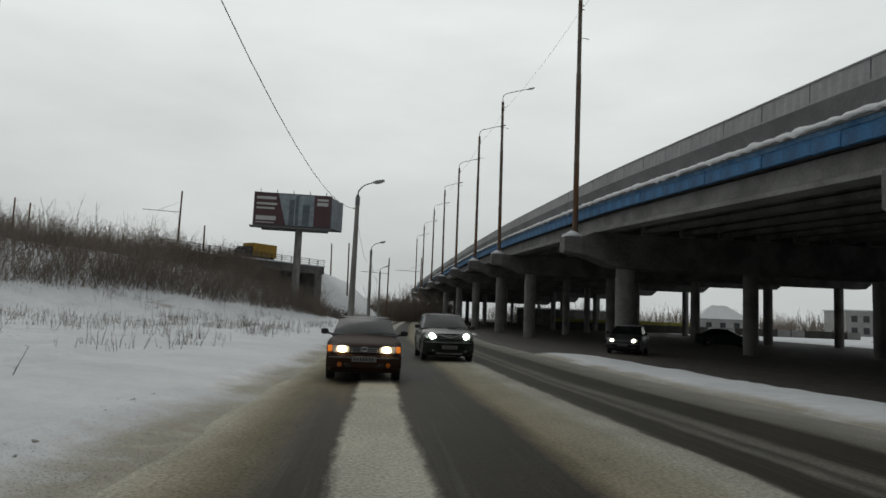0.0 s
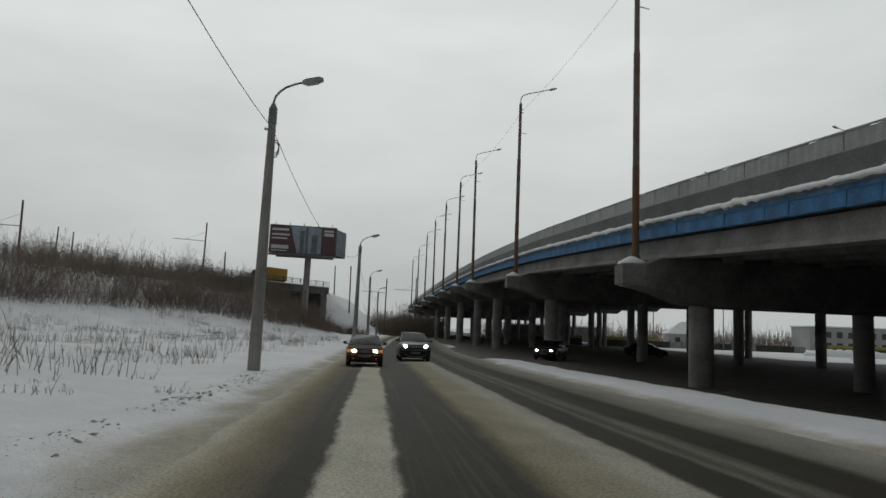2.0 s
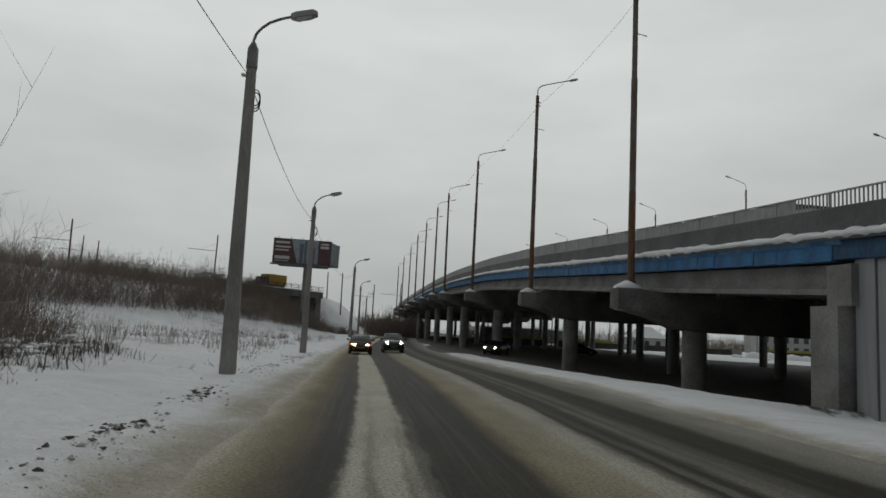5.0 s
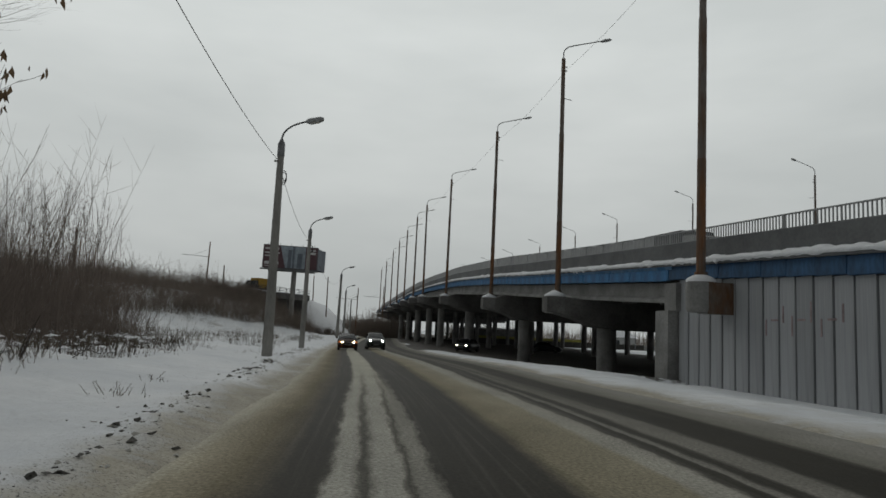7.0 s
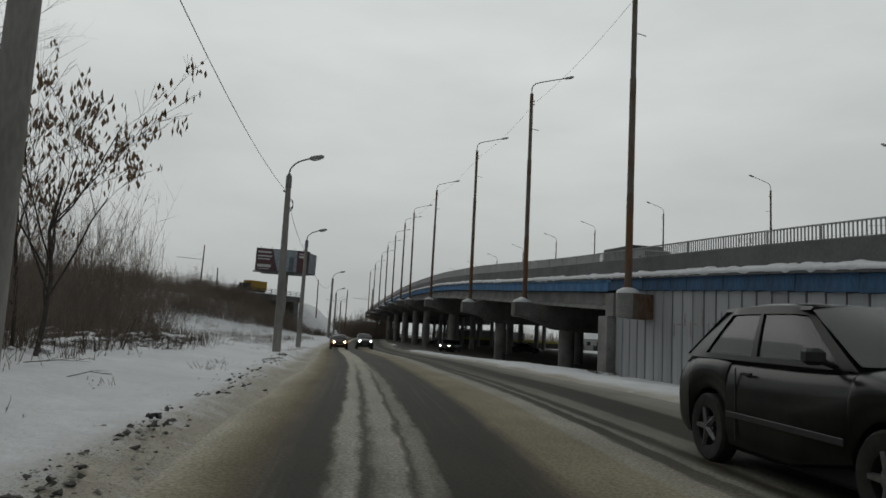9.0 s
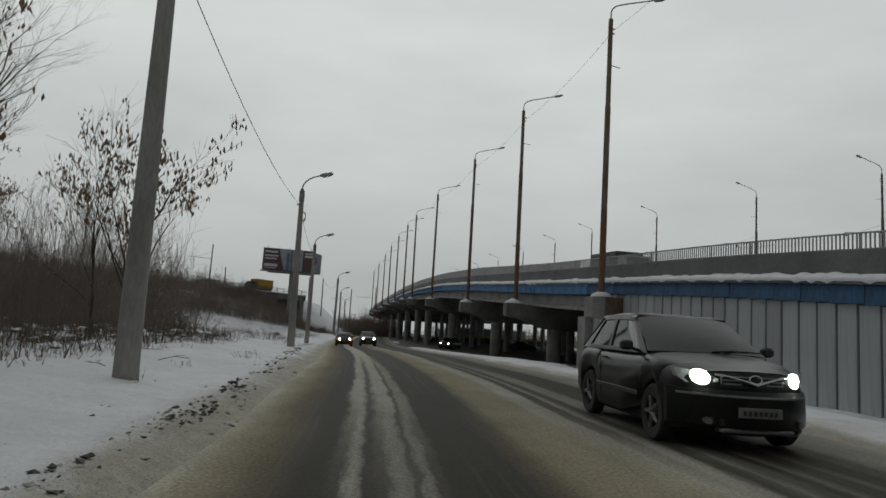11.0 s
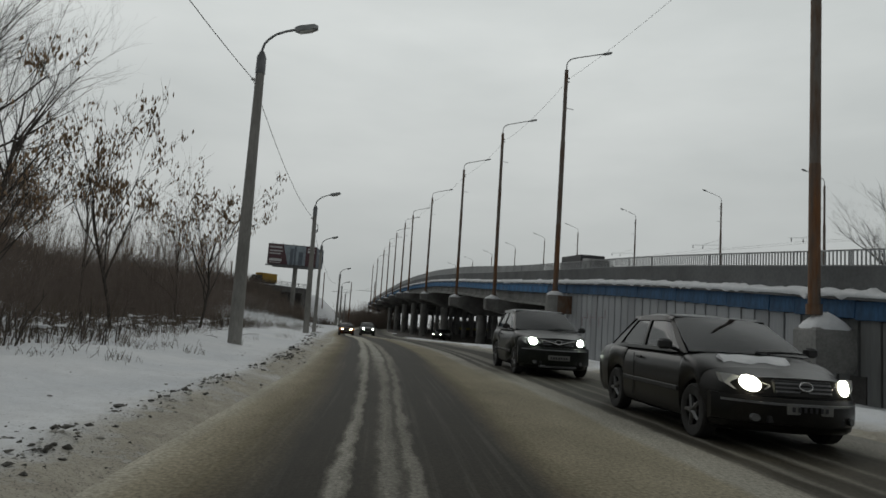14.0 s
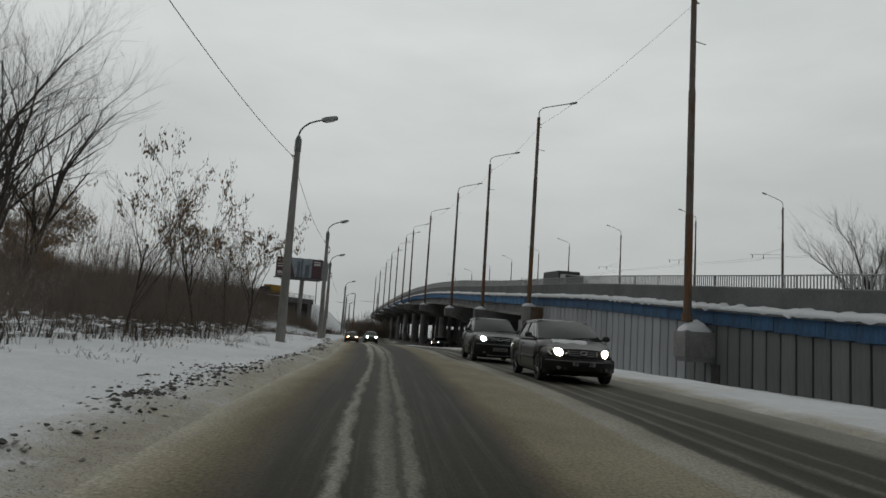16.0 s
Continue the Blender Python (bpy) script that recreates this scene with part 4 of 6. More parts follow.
def wheel_mesh(r, w):
    prof = [(0.55 * r, -w * 0.42), (0.62 * r, -w * 0.5), (0.93 * r, -w * 0.5), (r, -w * 0.36), (r, w * 0.36), (0.93 * r, w * 0.5), (0.62 * r, w * 0.5), (0.55 * r, w * 0.42)]
    t = Geo()
    rings = [[(x, a * math.cos(k), a * math.sin(k)) for a, x in prof] for k in np.linspace(0, 2 * math.pi, 25)[:-1]]
    t.loft(rings + [rings[0]], caps=False)
    rim = Geo()
    rim.tube([(-w * 0.4, 0, 0), (w * 0.4, 0, 0)], r * 0.3, 14)
    disc = [[(x, a * math.cos(k), a * math.sin(k)) for a, x in ((0.56 * r, -w * 0.38), (0.6 * r, -w * 0.44), (0.6 * r, w * 0.44), (0.56 * r, w * 0.38))] for k in np.linspace(0, 2 * math.pi, 25)[:-1]]
    rim.loft(disc + [disc[0]], caps=False)
    for i in range(5):
        a = 2 * math.pi * i / 5
        c, s = math.cos(a), math.sin(a)
        for x in (-w * 0.4, w * 0.4):
            rim.tube([(x, 0, 0), (x, c * r * 0.58, s * r * 0.58)], [r * 0.12, r * 0.08], 5)
    return t.mesh("tyre", M_tyre, True), rim.mesh("rim", M_rim, True)


def patch(a, b, c, d, bulge, nu=6, nv=5, thick=0.012):
    """A bowed sheet between corners a b (low) and d c (high), bowed along bulge."""
    a, b, c, d, bulge = (Vector(p) for p in (a, b, c, d, bulge))
    g = Geo()
    front = []
    for j in range(nv + 1):
        v = j / nv
        for i in range(nu + 1):
            u = i / nu
            p = a.lerp(b, u).lerp(d.lerp(c, u), v) + bulge * (4 * u * (1 - u)) * (0.55 + 0.45 * 4 * v * (1 - v))
            front.append(p)
    nrm = (b - a).cross(d - a).normalized() * thick
    n1 = nu + 1
    k = len(front)
    f = []
    for j in range(nv):
        for i in range(nu):
            q = (j * n1 + i, j * n1 + i + 1, (j + 1) * n1 + i + 1, (j + 1) * n1 + i)
            f += [q, tuple(x + k for x in reversed(q))]
    rim = [i for i in range(n1)] + [j * n1 + nu for j in range(1, nv + 1)] + [nv * n1 + i for i in range(nu - 1, -1, -1)] + [j * n1 for j in range(nv - 1, 0, -1)]
    for i, p in enumerate(rim):
        q = rim[(i + 1) % len(rim)]
        f.append((q, p, p + k, q + k))
    g.add([*front, *(p - nrm for p in front)], f)
    return g


def car(label, at, color, L, W, H, hood0, hood1, belt, ws0, ws1, rf1, rw1, deck, wheel_r, wb0, wb1, light, lamp_z, lamp_w, lamp_h, lamp_dx, sharp=1.0, bend=0.12, amber=False, snow=False, rails=False, name="car"):
    """A car with its nose at y = 0, facing -y. ws0, ws1: foot and top of the windscreen; rf1, rw1: end of the roof, foot of the rear window."""
    t = thing(name, label, "car", "cars on the road")
    w = W / 2
    M_p = paint(name + "_paint", color, gloss=0.0 if amber else 1.0)
    ys = sorted({0.0, 0.03, 0.09, 0.2, 0.4, ws0 * 0.6, ws0, ws1, rf1, rw1, L - 0.35, L - 0.12, L - 0.03, L} | {wb + wheel_r * 1.12 * k for wb in (wb0, wb1) for k in (-1.0, -0.995, -0.9, -0.7, -0.4, 0, 0.4, 0.7, 0.9, 0.995, 1.0)})
    rings = []
    for y in ys:
        hw = w * lerp(y, [0, 0.03, 0.1, 0.25, 0.55, L - 0.4, L - 0.1, L], [0.74, 0.84, 0.91, 0.96, 1.0, 1.0, 0.95, 0.88])
        zt = lerp(y, [0, 0.03, 0.1, 0.25, ws0, ws0 + 0.3, rw1, L - 0.2, L - 0.03, L], [lamp_z - lamp_h * 0.7, lamp_z + lamp_h * 0.35, hood0 - 0.03, hood0, hood1, belt, belt, deck, deck - 0.06, deck - 0.25])
        zb = lerp(y, [0, 0.05, 0.3, L - 0.3, L], [0.27, 0.2, 0.18, 0.2, 0.32])
        for wb in (wb0, wb1):
            k = (wheel_r * 1.12) ** 2 - (y - wb) ** 2
            if k > 0:
                zb = max(zb, wheel_r + math.sqrt(k))
        zt = max(zt, zb + 0.06)
        half = [(0, 0.0), (0.8, 0.0), (0.95, 0.05), (0.985, 0.2), (1.0, 0.5), (0.995, 0.68), (0.975, 0.8), (0.935, 0.9), (0.86, 0.965), (0.74, 1.005), (0.5, 1.035), (0, 1.05)]
        pts = [(hw * a, y, zb + (zt - zb) * b) for a, b in half]
        rings.append(pts + [(-x, y2, z) for x, y2, z in reversed(pts[1:-1])])
    g = Geo()
    g.loft(rings)
    part("body", g, M_p, t, smooth=True, angle=42)
    # cabin: dark inside, roof, pillars, panes
    rw = w * 0.74
    bw = w * 0.93
    zr = H - 0.05
    core = Geo()
    core.loft([[(-bw * 0.978, ws0 + 0.05, belt - 0.1), (bw * 0.978, ws0 + 0.05, belt - 0.1), (bw * 0.978, rw1 - 0.02, belt - 0.1), (-bw * 0.978, rw1 - 0.02, belt - 0.1)],
               [(-rw * 0.965, ws1 + 0.05, zr - 0.03), (rw * 0.965, ws1 + 0.05, zr - 0.03), (rw * 0.965, rf1 - 0.01, zr - 0.03), (-rw * 0.965, rf1 - 0.01, zr - 0.03)]])
    part("cabin_core", core, M_cabin, t, "dark cabin seen through the glass")
    def side(sx, u, v, off=0.0):
        """A point of the cabin's flank: u from windscreen to rear window, v from belt to roof."""
        y0, y1 = ws0 + 0.06 + (ws1 - ws0 - 0.06) * v, rw1 + (rf1 - rw1) * v
        x = bw + (rw - bw) * (0.75 * v + 0.25 * v * v) + off - 0.05 * (1 - lerp(u, [0, 0.12, 0.85, 1], [0, 1, 1, 0]))
        return (sx * x, y0 + (y1 - y0) * u, belt - 0.03 + (zr - belt + 0.04) * (v - 0.06 * v * (2 * u - 1) ** 4))

    roof = Geo()
    ry2 = np.linspace(ws1 - 0.06, rf1 + 0.06, 11)
    arc = [0.075 * math.sin(math.pi * (0.06 + 0.88 * k / 10)) - 0.02 for k in range(11)]
    roof.loft([[(-rw * 1.01, y, zr - 0.035), (-rw * 0.97, y, zr + a2 * 0.35), (-rw * 0.84, y, zr + a2 * 0.75), (-rw * 0.5, y, zr + a2), (0, y, zr + a2 * 1.12), (rw * 0.5, y, zr + a2), (rw * 0.84, y, zr + a2 * 0.75), (rw * 0.97, y, zr + a2 * 0.35), (rw * 1.01, y, zr - 0.035)] for a2, y in zip(arc, ry2)])
    part("roof", roof, M_p, t, smooth=True, angle=50)
    # thin pale strip in place of the sky reflected at the roof's front
    sheen_strip = Geo()
    sheen_strip.loft([[(x * rw * 0.93, y, zr + 0.008 + arc_z * (1.12 - 0.36 * abs(x) ** 2)), (x * rw * 0.93, y + 0.1, zr + 0.02 + arc_z * (1.2 - 0.36 * abs(x) ** 2) + 0.006), (x * rw * 0.93, y + 0.34 + 0.05 * math.sin(9 * x), zr + 0.038 * (1.15 - 0.36 * abs(x) ** 2))] for x in np.linspace(-1, 1, 13) for y, arc_z in ((ws1 - 0.02, 0.005),)], closed=True)
    part("roof_frost", sheen_strip, M_roof_sheen, t, "pale strip along the front of the roof, painted as sky reflection", smooth=True)
    mid = (ws1 + rf1) / 2 + 0.1
    US = [0.0, 0.055, 0.13, 0.2, 0.3, 0.4, 0.47, 0.505, 0.55, 0.62, 0.7, 0.77, 0.84, 0.92, 1.0]
    VS = [0.0, 0.1, 0.3, 0.5, 0.7, 0.86, 1.0]
    for sx in (-1, 1):
        shell, panes = Geo(), {}
        for i, (u0, u1) in enumerate(zip(US, US[1:])):
            for j, (v0, v1) in enumerate(zip(VS, VS[1:])):
                which = (1 if 0.05 < u0 < 0.47 else 2 if 0.5 < u0 < 0.8 else 0) if 0 < j < 5 else 0
                off = -0.012 if which else 0.006
                g = panes.setdefault(which, Geo()) if which else shell
                o = [side(sx, u, v, off) for u, v in ((u0, v0), (u1, v0), (u1, v1), (u0, v1))]
                n4 = [side(sx, u, v, off - 0.022) for u, v in ((u0, v0), (u1, v0), (u1, v1), (u0, v1))]
                g.add(o + n4, [(0, 1, 2, 3), (7, 6, 5, 4), (0, 4, 5, 1), (1, 5, 6, 2), (2, 6, 7, 3), (3, 7, 4, 0)] if sx > 0 else [(3, 2, 1, 0), (4, 5, 6, 7), (1, 5, 4, 0), (2, 6, 5, 1), (3, 7, 6, 2), (0, 4, 7, 3)])
        part("door_frame", shell.weld(), M_p, t, smooth=True)
        for g in panes.values():
            part("side_window", g.weld(), M_glass, t, smooth=True)
        mir = Geo().box(sx * (w + 0.1) - 0.085, sx * (w + 0.1) + 0.085, ws0 + 0.22, ws0 + 0.34, belt + 0.0, belt + 0.13, 0.03)
        mir.tube([(sx * (w - 0.08), ws0 + 0.3, belt), (sx * (w + 0.06), ws0 + 0.29, belt + 0.04)], 0.025, 6)
        part("mirror", mir, M_dark, t, "black door mirror")
        hx = sx * (w - lamp_dx)
        hou = Geo()
        hou.loft([[(hx + sx * a * lamp_w / 2, y, lamp_z + b * lamp_h / 2) for a, b in (((-1, -0.7), (-0.8, -1), (0.8, -1), (1, -0.6), (1.0, 0.75), (0.8, 1), (-0.8, 0.8), (-1, 0.5)) if sharp == 1.0 else ((-1.05, -0.45), (-0.55, -0.95), (0.6, -0.85), (1.0, -0.1), (1.12, 1.05), (0.6, 1.0), (-0.5, 0.35), (-1.05, -0.1)))] for y in (0.16 + 0.02, -0.005 + 0.02 * (1 if sharp < 1 else 0.4))])
        hl = part("headlight", hou, M_clear, t, "clear headlight lens")
        bulb = Geo()
        bx = hx - sx * 0.02
        ring = [(math.cos(a) * (1.2 if amber else 1.05), math.sin(a) * (0.8 if amber else 1.0) + 0.12 * sx * math.cos(a) * (not amber)) for a in np.linspace(0, 2 * math.pi, 21)[:-1]]
        bulb.loft([[(bx + lamp_h * k * a, y, lamp_z + lamp_h * k * b) for a, b in ring] for k, y in ((0.5, 0.06), (0.5, -0.012), (0.42, -0.024), (0.2, -0.03))])
        part("lit_bulb", bulb, light, hl, "glowing headlight bulb")
        ax = sx * (w - lamp_dx) + sx * (lamp_w / 2 + 0.055)
        if amber:
            part("turn_signal", Geo().box(ax - 0.05, ax + 0.05, 0.04, 0.2, lamp_z - lamp_h * 0.45, lamp_z + lamp_h * 0.45, 0.015), L_amber if amber else M_amber, t, "amber corner lens")
        part("fog_lamp", Geo().tube([(sx * w * 0.62, 0.02, 0.36), (sx * w * 0.62, -0.1, 0.36)], 0.05 if amber else 0.04, 12), M_amber if amber else M_steel, t, "round fog lamp")
        part("wiper", Geo().tube([(sx * 0.06 + 0.28 * (sx < 0), ws0 - 0.02, hood1 + 0.04), (sx * 0.06 + 0.28 * (sx < 0) + 0.3, ws0 - 0.04, hood1 + 0.062), (sx * 0.06 + 0.28 * (sx < 0) + 0.5, ws0 - 0.01, hood1 + 0.05)], 0.011, 5), M_dark, t)
        part("door_handle", Geo().box(sx * w * 1.0 - 0.015, sx * w * 1.0 + 0.015, mid - 0.28, mid - 0.1, belt - 0.16, belt - 0.13, 0.006), M_dark, t)
        part("door_seam", Geo().box(sx * w * 1.001 - 0.004, sx * w * 1.001 + 0.004, mid - 0.01, mid + 0.005, 0.3, belt - 0.1), M_dark, t)
        part("side_moulding", Geo().box(sx * w * 1.003 - 0.012, sx * w * 1.003 + 0.012, wb0 + wheel_r * 1.2, wb1 - wheel_r * 1.2, 0.5, 0.56, 0.006), M_dark, t)
    lo = hood1 + 0.01
    part("windscreen", patch((-bw * 0.96, ws0, lo), (bw * 0.96, ws0, lo), (rw * 0.97, ws1 - 0.02, zr), (-rw * 0.97, ws1 - 0.02, zr), (0, -0.07, 0.02), 10, 6), M_glass, t, "dark tinted windscreen", smooth=True)
    part("rear_window", patch((bw * 0.95, rw1, belt), (-bw * 0.95, rw1, belt), (-rw * 0.97, rf1 + 0.02, zr), (rw * 0.97, rf1 + 0.02, zr), (0, 0.05, 0.02)), M_glass, t, smooth=True)
    # nose
    gz0, gz1 = lamp_z - lamp_h * 0.55, lamp_z + lamp_h * 0.35
    gw = w - lamp_dx - lamp_w / 2 - 0.03
    gr = part("grille", Geo().box(-gw, gw, -0.012, 0.15, gz0, gz1, 0.012), M_dark, t, "black grille")
    for k in range(3):
        z = gz0 + (gz1 - gz0) * (k + 0.8) / 3.6
        part("grille_bar", Geo().box(-gw * 0.95, gw * 0.95, -0.022, 0.0, z - 0.008, z + 0.008), M_steel, gr)
    ring = [(0.075 * math.cos(a), -0.03, (gz0 + gz1) / 2 + 0.02 + 0.045 * math.sin(a)) for a in np.linspace(0, 2 * math.pi, 19)]
    part("emblem", Geo().tube(ring, 0.01, 6, caps=False), M_chrome, gr, "plain oval emblem")
    bz1 = lamp_z - lamp_h * 0.75
    bum = Geo()
    bum.loft([[(x * w, -0.07 + 0.16 * abs(x) ** 4, 0.30), (x * w, -0.085 + 0.16 * abs(x) ** 4, 0.36), (x * w, -0.085 + 0.16 * abs(x) ** 4, bz1 - 0.06), (x * w, -0.04 + 0.16 * abs(x) ** 4, bz1), (x * w, 0.1 + 0.12 * abs(x) ** 4, bz1), (x * w, 0.1 + 0.12 * abs(x) ** 4, 0.28)] for x in np.linspace(-0.975, 0.975, 15)])
    b = part("bumper", bum, M_p, t, "front bumper splashed with road dirt", smooth=True)
    part("lower_intake", Geo().box(-w * 0.5, w * 0.5, -0.092, 0.0, 0.31, 0.39, 0.01), M_dark, b)
    part("bumper_strip", Geo().loft([[(x * w, -0.095 + 0.16 * abs(x) ** 4, bz1 - 0.075), (x * w, -0.095 + 0.16 * abs(x) ** 4, bz1 - 0.05), (x * w, -0.05 + 0.16 * abs(x) ** 4, bz1 - 0.05), (x * w, -0.05 + 0.16 * abs(x) ** 4, bz1 - 0.075)] for x in np.linspace(-0.9, 0.9, 11)]), M_steel, b)
    pl = part("number_plate", Geo().box(-0.26, 0.26, -0.102, -0.08, 0.42, 0.535, 0.004), M_plate, b, "dirty white plate with dark bars")
    for k in range(7):
        part("plate_bar", Geo().box(-0.21 + 0.062 * k, -0.18 + 0.062 * k, -0.106, -0.1, 0.45, 0.5), M_bar, pl)
    if name == "crossover":
        wing = [(x * gw * 1.15, -0.045 + 0.05 * abs(x) ** 2, gz1 - 0.02 - 0.1 * (1 - abs(x)) ** 1.5) for x in np.linspace(-1, 1, 15)]
        part("chrome_wing", Geo().tube(wing, 0.014, 6), M_chrome, gr, "chrome bar dipping in the middle")
        part("lower_grille", Geo().box(-w * 0.62, w * 0.62, -0.094, 0.0, 0.31, 0.4, 0.015), M_dark, b)
        part("skid_plate", Geo().box(-w * 0.5, w * 0.5, -0.1, 0.05, 0.24, 0.29, 0.015), M_steel, b)
    tyre, rim = wheel_mesh(wheel_r, 0.19)
    for sx in (-1, 1):
        for wb in (wb0, wb1):
            wh = new("wheel")
            wh.parent = t
            wh.location = (sx * (w - 0.105), wb, wheel_r)
            part("tyre", tyre, None, wh)
            part("rim", rim, None, wh)
    part("underside", Geo().box(-w * 0.85, w * 0.85, 0.3, L - 0.3, 0.17, 0.34, 0.03), M_cabin, t, "dark underbody")
    if snow:
        sg = Geo()
        rows = []
        for i in range(9):
            x, e = w * (-0.6 + 0.12 * i), 0.05 * math.sin(i * 1.7)
            hz = lambda yy: hood0 + (hood1 - hood0) * (yy - 0.25) / (ws0 - 0.25) + 0.012
            y0, y1 = ws0 - 0.42 + e, ws0 - 0.16 - e * 0.5
            rows.append([(x, y0, hz(y0) - 0.02), (x, y0 + 0.06, hz(y0 + 0.06) + 0.022), (x, y1 - 0.06, hz(y1) + 0.03), (x, y1, hz(y1) - 0.02)])
        sg.loft(rows)
        part("snow_patch", sg, M_snow, t, "snow left on the bonnet", smooth=True)
    if rails:
        for sx in (-1, 1):
            part("roof_rail", Geo().tube([(sx * rw * 0.92, ws1 + 0.15, zr + 0.01), (sx * rw * 0.92, ws1 + 0.25, zr + 0.07), (sx * rw * 0.92, rf1 - 0.25, zr + 0.07), (sx * rw * 0.92, rf1 - 0.12, zr + 0.01)], 0.018, 6), M_steel, t)
    # round the nose in plan and lean it back
    for o in t.children_recursive:
        if o.data and o.parent.name[:5] != "wheel":
            for v in o.data.vertices:
                c = v.co
                f = max(0.0, 1 - max(c.y, 0) / 0.9)
                c.y += f * (bend * (abs(c.x) / w) ** 2.4 + 0.22 * max(0.0, c.z - 0.55))
    t.matrix_world = at
    return t


def on_road(x, y, turn=0.0, lift=0.0):
    """On the road's surface, with its slope."""
    dz = math.degrees(math.atan2(float(road_z(y + 3) - road_z(y)), 3.0))
    k = (x - float(road_left(y))) / float(road_right(y) - road_left(y))
    return pose(x, y, float(road_z(y)) + 0.05 * (1 - (2 * k - 1) ** 2) - 0.03 + lift, dz, 0, turn)


HATCH = dict(L=4.1, W=1.65, H=1.41, hood0=0.80, hood1=0.95, belt=0.96, ws0=1.2, ws1=1.92, rf1=3.3, rw1=3.95, deck=0.92, wheel_r=0.285, wb0=0.78, wb1=3.24)
SUV = dict(L=4.2, W=1.8, H=1.62, hood0=0.93, hood1=1.08, belt=1.08, ws0=1.2, ws1=2.05, rf1=3.35, rw1=4.0, deck=1.02, wheel_r=0.345, wb0=0.86, wb1=3.38)
SEDAN = dict(L=4.5, W=1.77, H=1.49, hood0=0.78, hood1=0.99, belt=1.0, ws0=1.15, ws1=2.0, rf1=3.25, rw1=3.95, deck=1.0, wheel_r=0.315, wb0=0.86, wb1=3.5)
car("dark brown hatchback with warm lit headlights on the road", on_road(-2.34, 25.0, 5.5), (0.04, 0.02, 0.0145), **HATCH, light=L_warm, lamp_z=0.68, lamp_w=0.36, lamp_h=0.15, lamp_dx=0.33, amber=True, name="hatchback")
car("dark green crossover with dazzling pale headlights on the road", on_road(6.2, -35.0, 1.5), (0.006, 0.009, 0.007), **SUV, light=L_cool, lamp_z=0.84, lamp_w=0.38, lamp_h=0.17, lamp_dx=0.3, sharp=0.5, bend=0.42, name="crossover")
car("dark grey sedan with lit headlights and snow on its bonnet", on_road(6.7, -43.9, 1.0), (0.008, 0.0075, 0.007), **SEDAN, light=L_white, lamp_z=0.71, lamp_w=0.4, lamp_h=0.17, lamp_dx=0.32, sharp=0.5, bend=0.4, snow=True, name="sedan")
car("dark grey-green crossover with bright headlights on the road", on_road(-0.25, 33.6, 5.5), (0.008, 0.012, 0.008), **SUV, light=L_cool, lamp_z=0.84, lamp_w=0.38, lamp_h=0.19, lamp_dx=0.3, sharp=0.6, bend=0.28, name="crossover")
car("dark car with lit headlights on bare ground beneath the flyover", pose(9.0, 45.5, ground_z(9.8, 47.5) + 0.02, 0, 0, -24), (0.02, 0.02, 0.022), **SEDAN, light=L_white, lamp_z=0.71, lamp_w=0.36, lamp_h=0.15, lamp_dx=0.32, name="parked_car")
car("dark estate car standing on bare ground beneath the flyover", pose(25.5, 66.0, ground_z(26, 66), 0, 0, 74), (0.025, 0.03, 0.035), **SEDAN, light=M_clear, lamp_z=0.71, lamp_w=0.36, lamp_h=0.15, lamp_dx=0.32, name="parked_car")


def box_truck(label, at, cab_c, box_c, L, W, H, name):
    t = thing(name, label, "truck")
    mc, mb = paint(name + "_cab", cab_c), mat(name + "_box", box_c, 0.6, var=0.2, scale=1.5, fine=8)
    cab = Geo()
    cab.loft([[(-W / 2, y, z0), (W / 2, y, z0), (W / 2 * k, y + d, z1), (-W / 2 * k, y + d, z1)] for y, z0, z1, k, d in ((0, 0.5, 1.3, 1, 0), (0.05, 0.45, 1.35, 1, 0), (0.25, 0.45, 2.35, 0.92, 0.2), (1.7, 0.45, 2.4, 0.92, 0))])
    part("cab", cab, mc, t)
    part("windscreen", patch((-W * 0.44, 0.06, 1.42), (W * 0.44, 0.06, 1.42), (W * 0.41, 0.4, 2.25), (-W * 0.41, 0.4, 2.25), (0, -0.04, 0)), M_glass, t)
    part("cargo_box", Geo().box(-W / 2 - 0.05, W / 2 + 0.05, 1.8, L, 0.85, H, 0.05), mb, t)
    part("chassis", Geo().box(-W * 0.35, W * 0.35, 0.3, L - 0.1, 0.45, 0.85, 0.03), M_dark, t)
    part("bumper", Geo().box(-W / 2, W / 2, -0.08, 0.1, 0.4, 0.7, 0.03), M_dark, t)
    tyre, rim = wheel_mesh(0.42, 0.26)
    for sx in (-1, 1):
        part("headlight", Geo().box(sx * W * 0.38 - 0.14, sx * W * 0.38 + 0.14, -0.02, 0.1, 0.78, 0.95, 0.02), M_clear, t)
        part("mirror", Geo().box(sx * (W / 2 + 0.16) - 0.08, sx * (W / 2 + 0.16) + 0.08, 0.25, 0.31, 1.5, 1.9, 0.02), M_dark, t)
        for y in (0.9, L - 1.2):
            wh = new("wheel")
            wh.parent = t
            wh.location = (sx * (W / 2 - 0.14), y, 0.42)
            part("tyre", tyre, None, wh)
            part("rim", rim, None, wh)
    t.matrix_world = at
    return t


turn_b = math.degrees(math.atan2(BD.y, BD.x)) - 90
s0 = 37.0
box_truck("pale truck with a dark tarpaulin cover on the flyover", Matrix.Translation(bp(s0, 8.5, ledge(s0) - 0.11)) @ pose(0, 0, 0, 2.3, 0, turn_b), (0.5, 0.5, 0.5), (0.075, 0.075, 0.078), 6.8, 2.1, 2.75, "covered_truck")

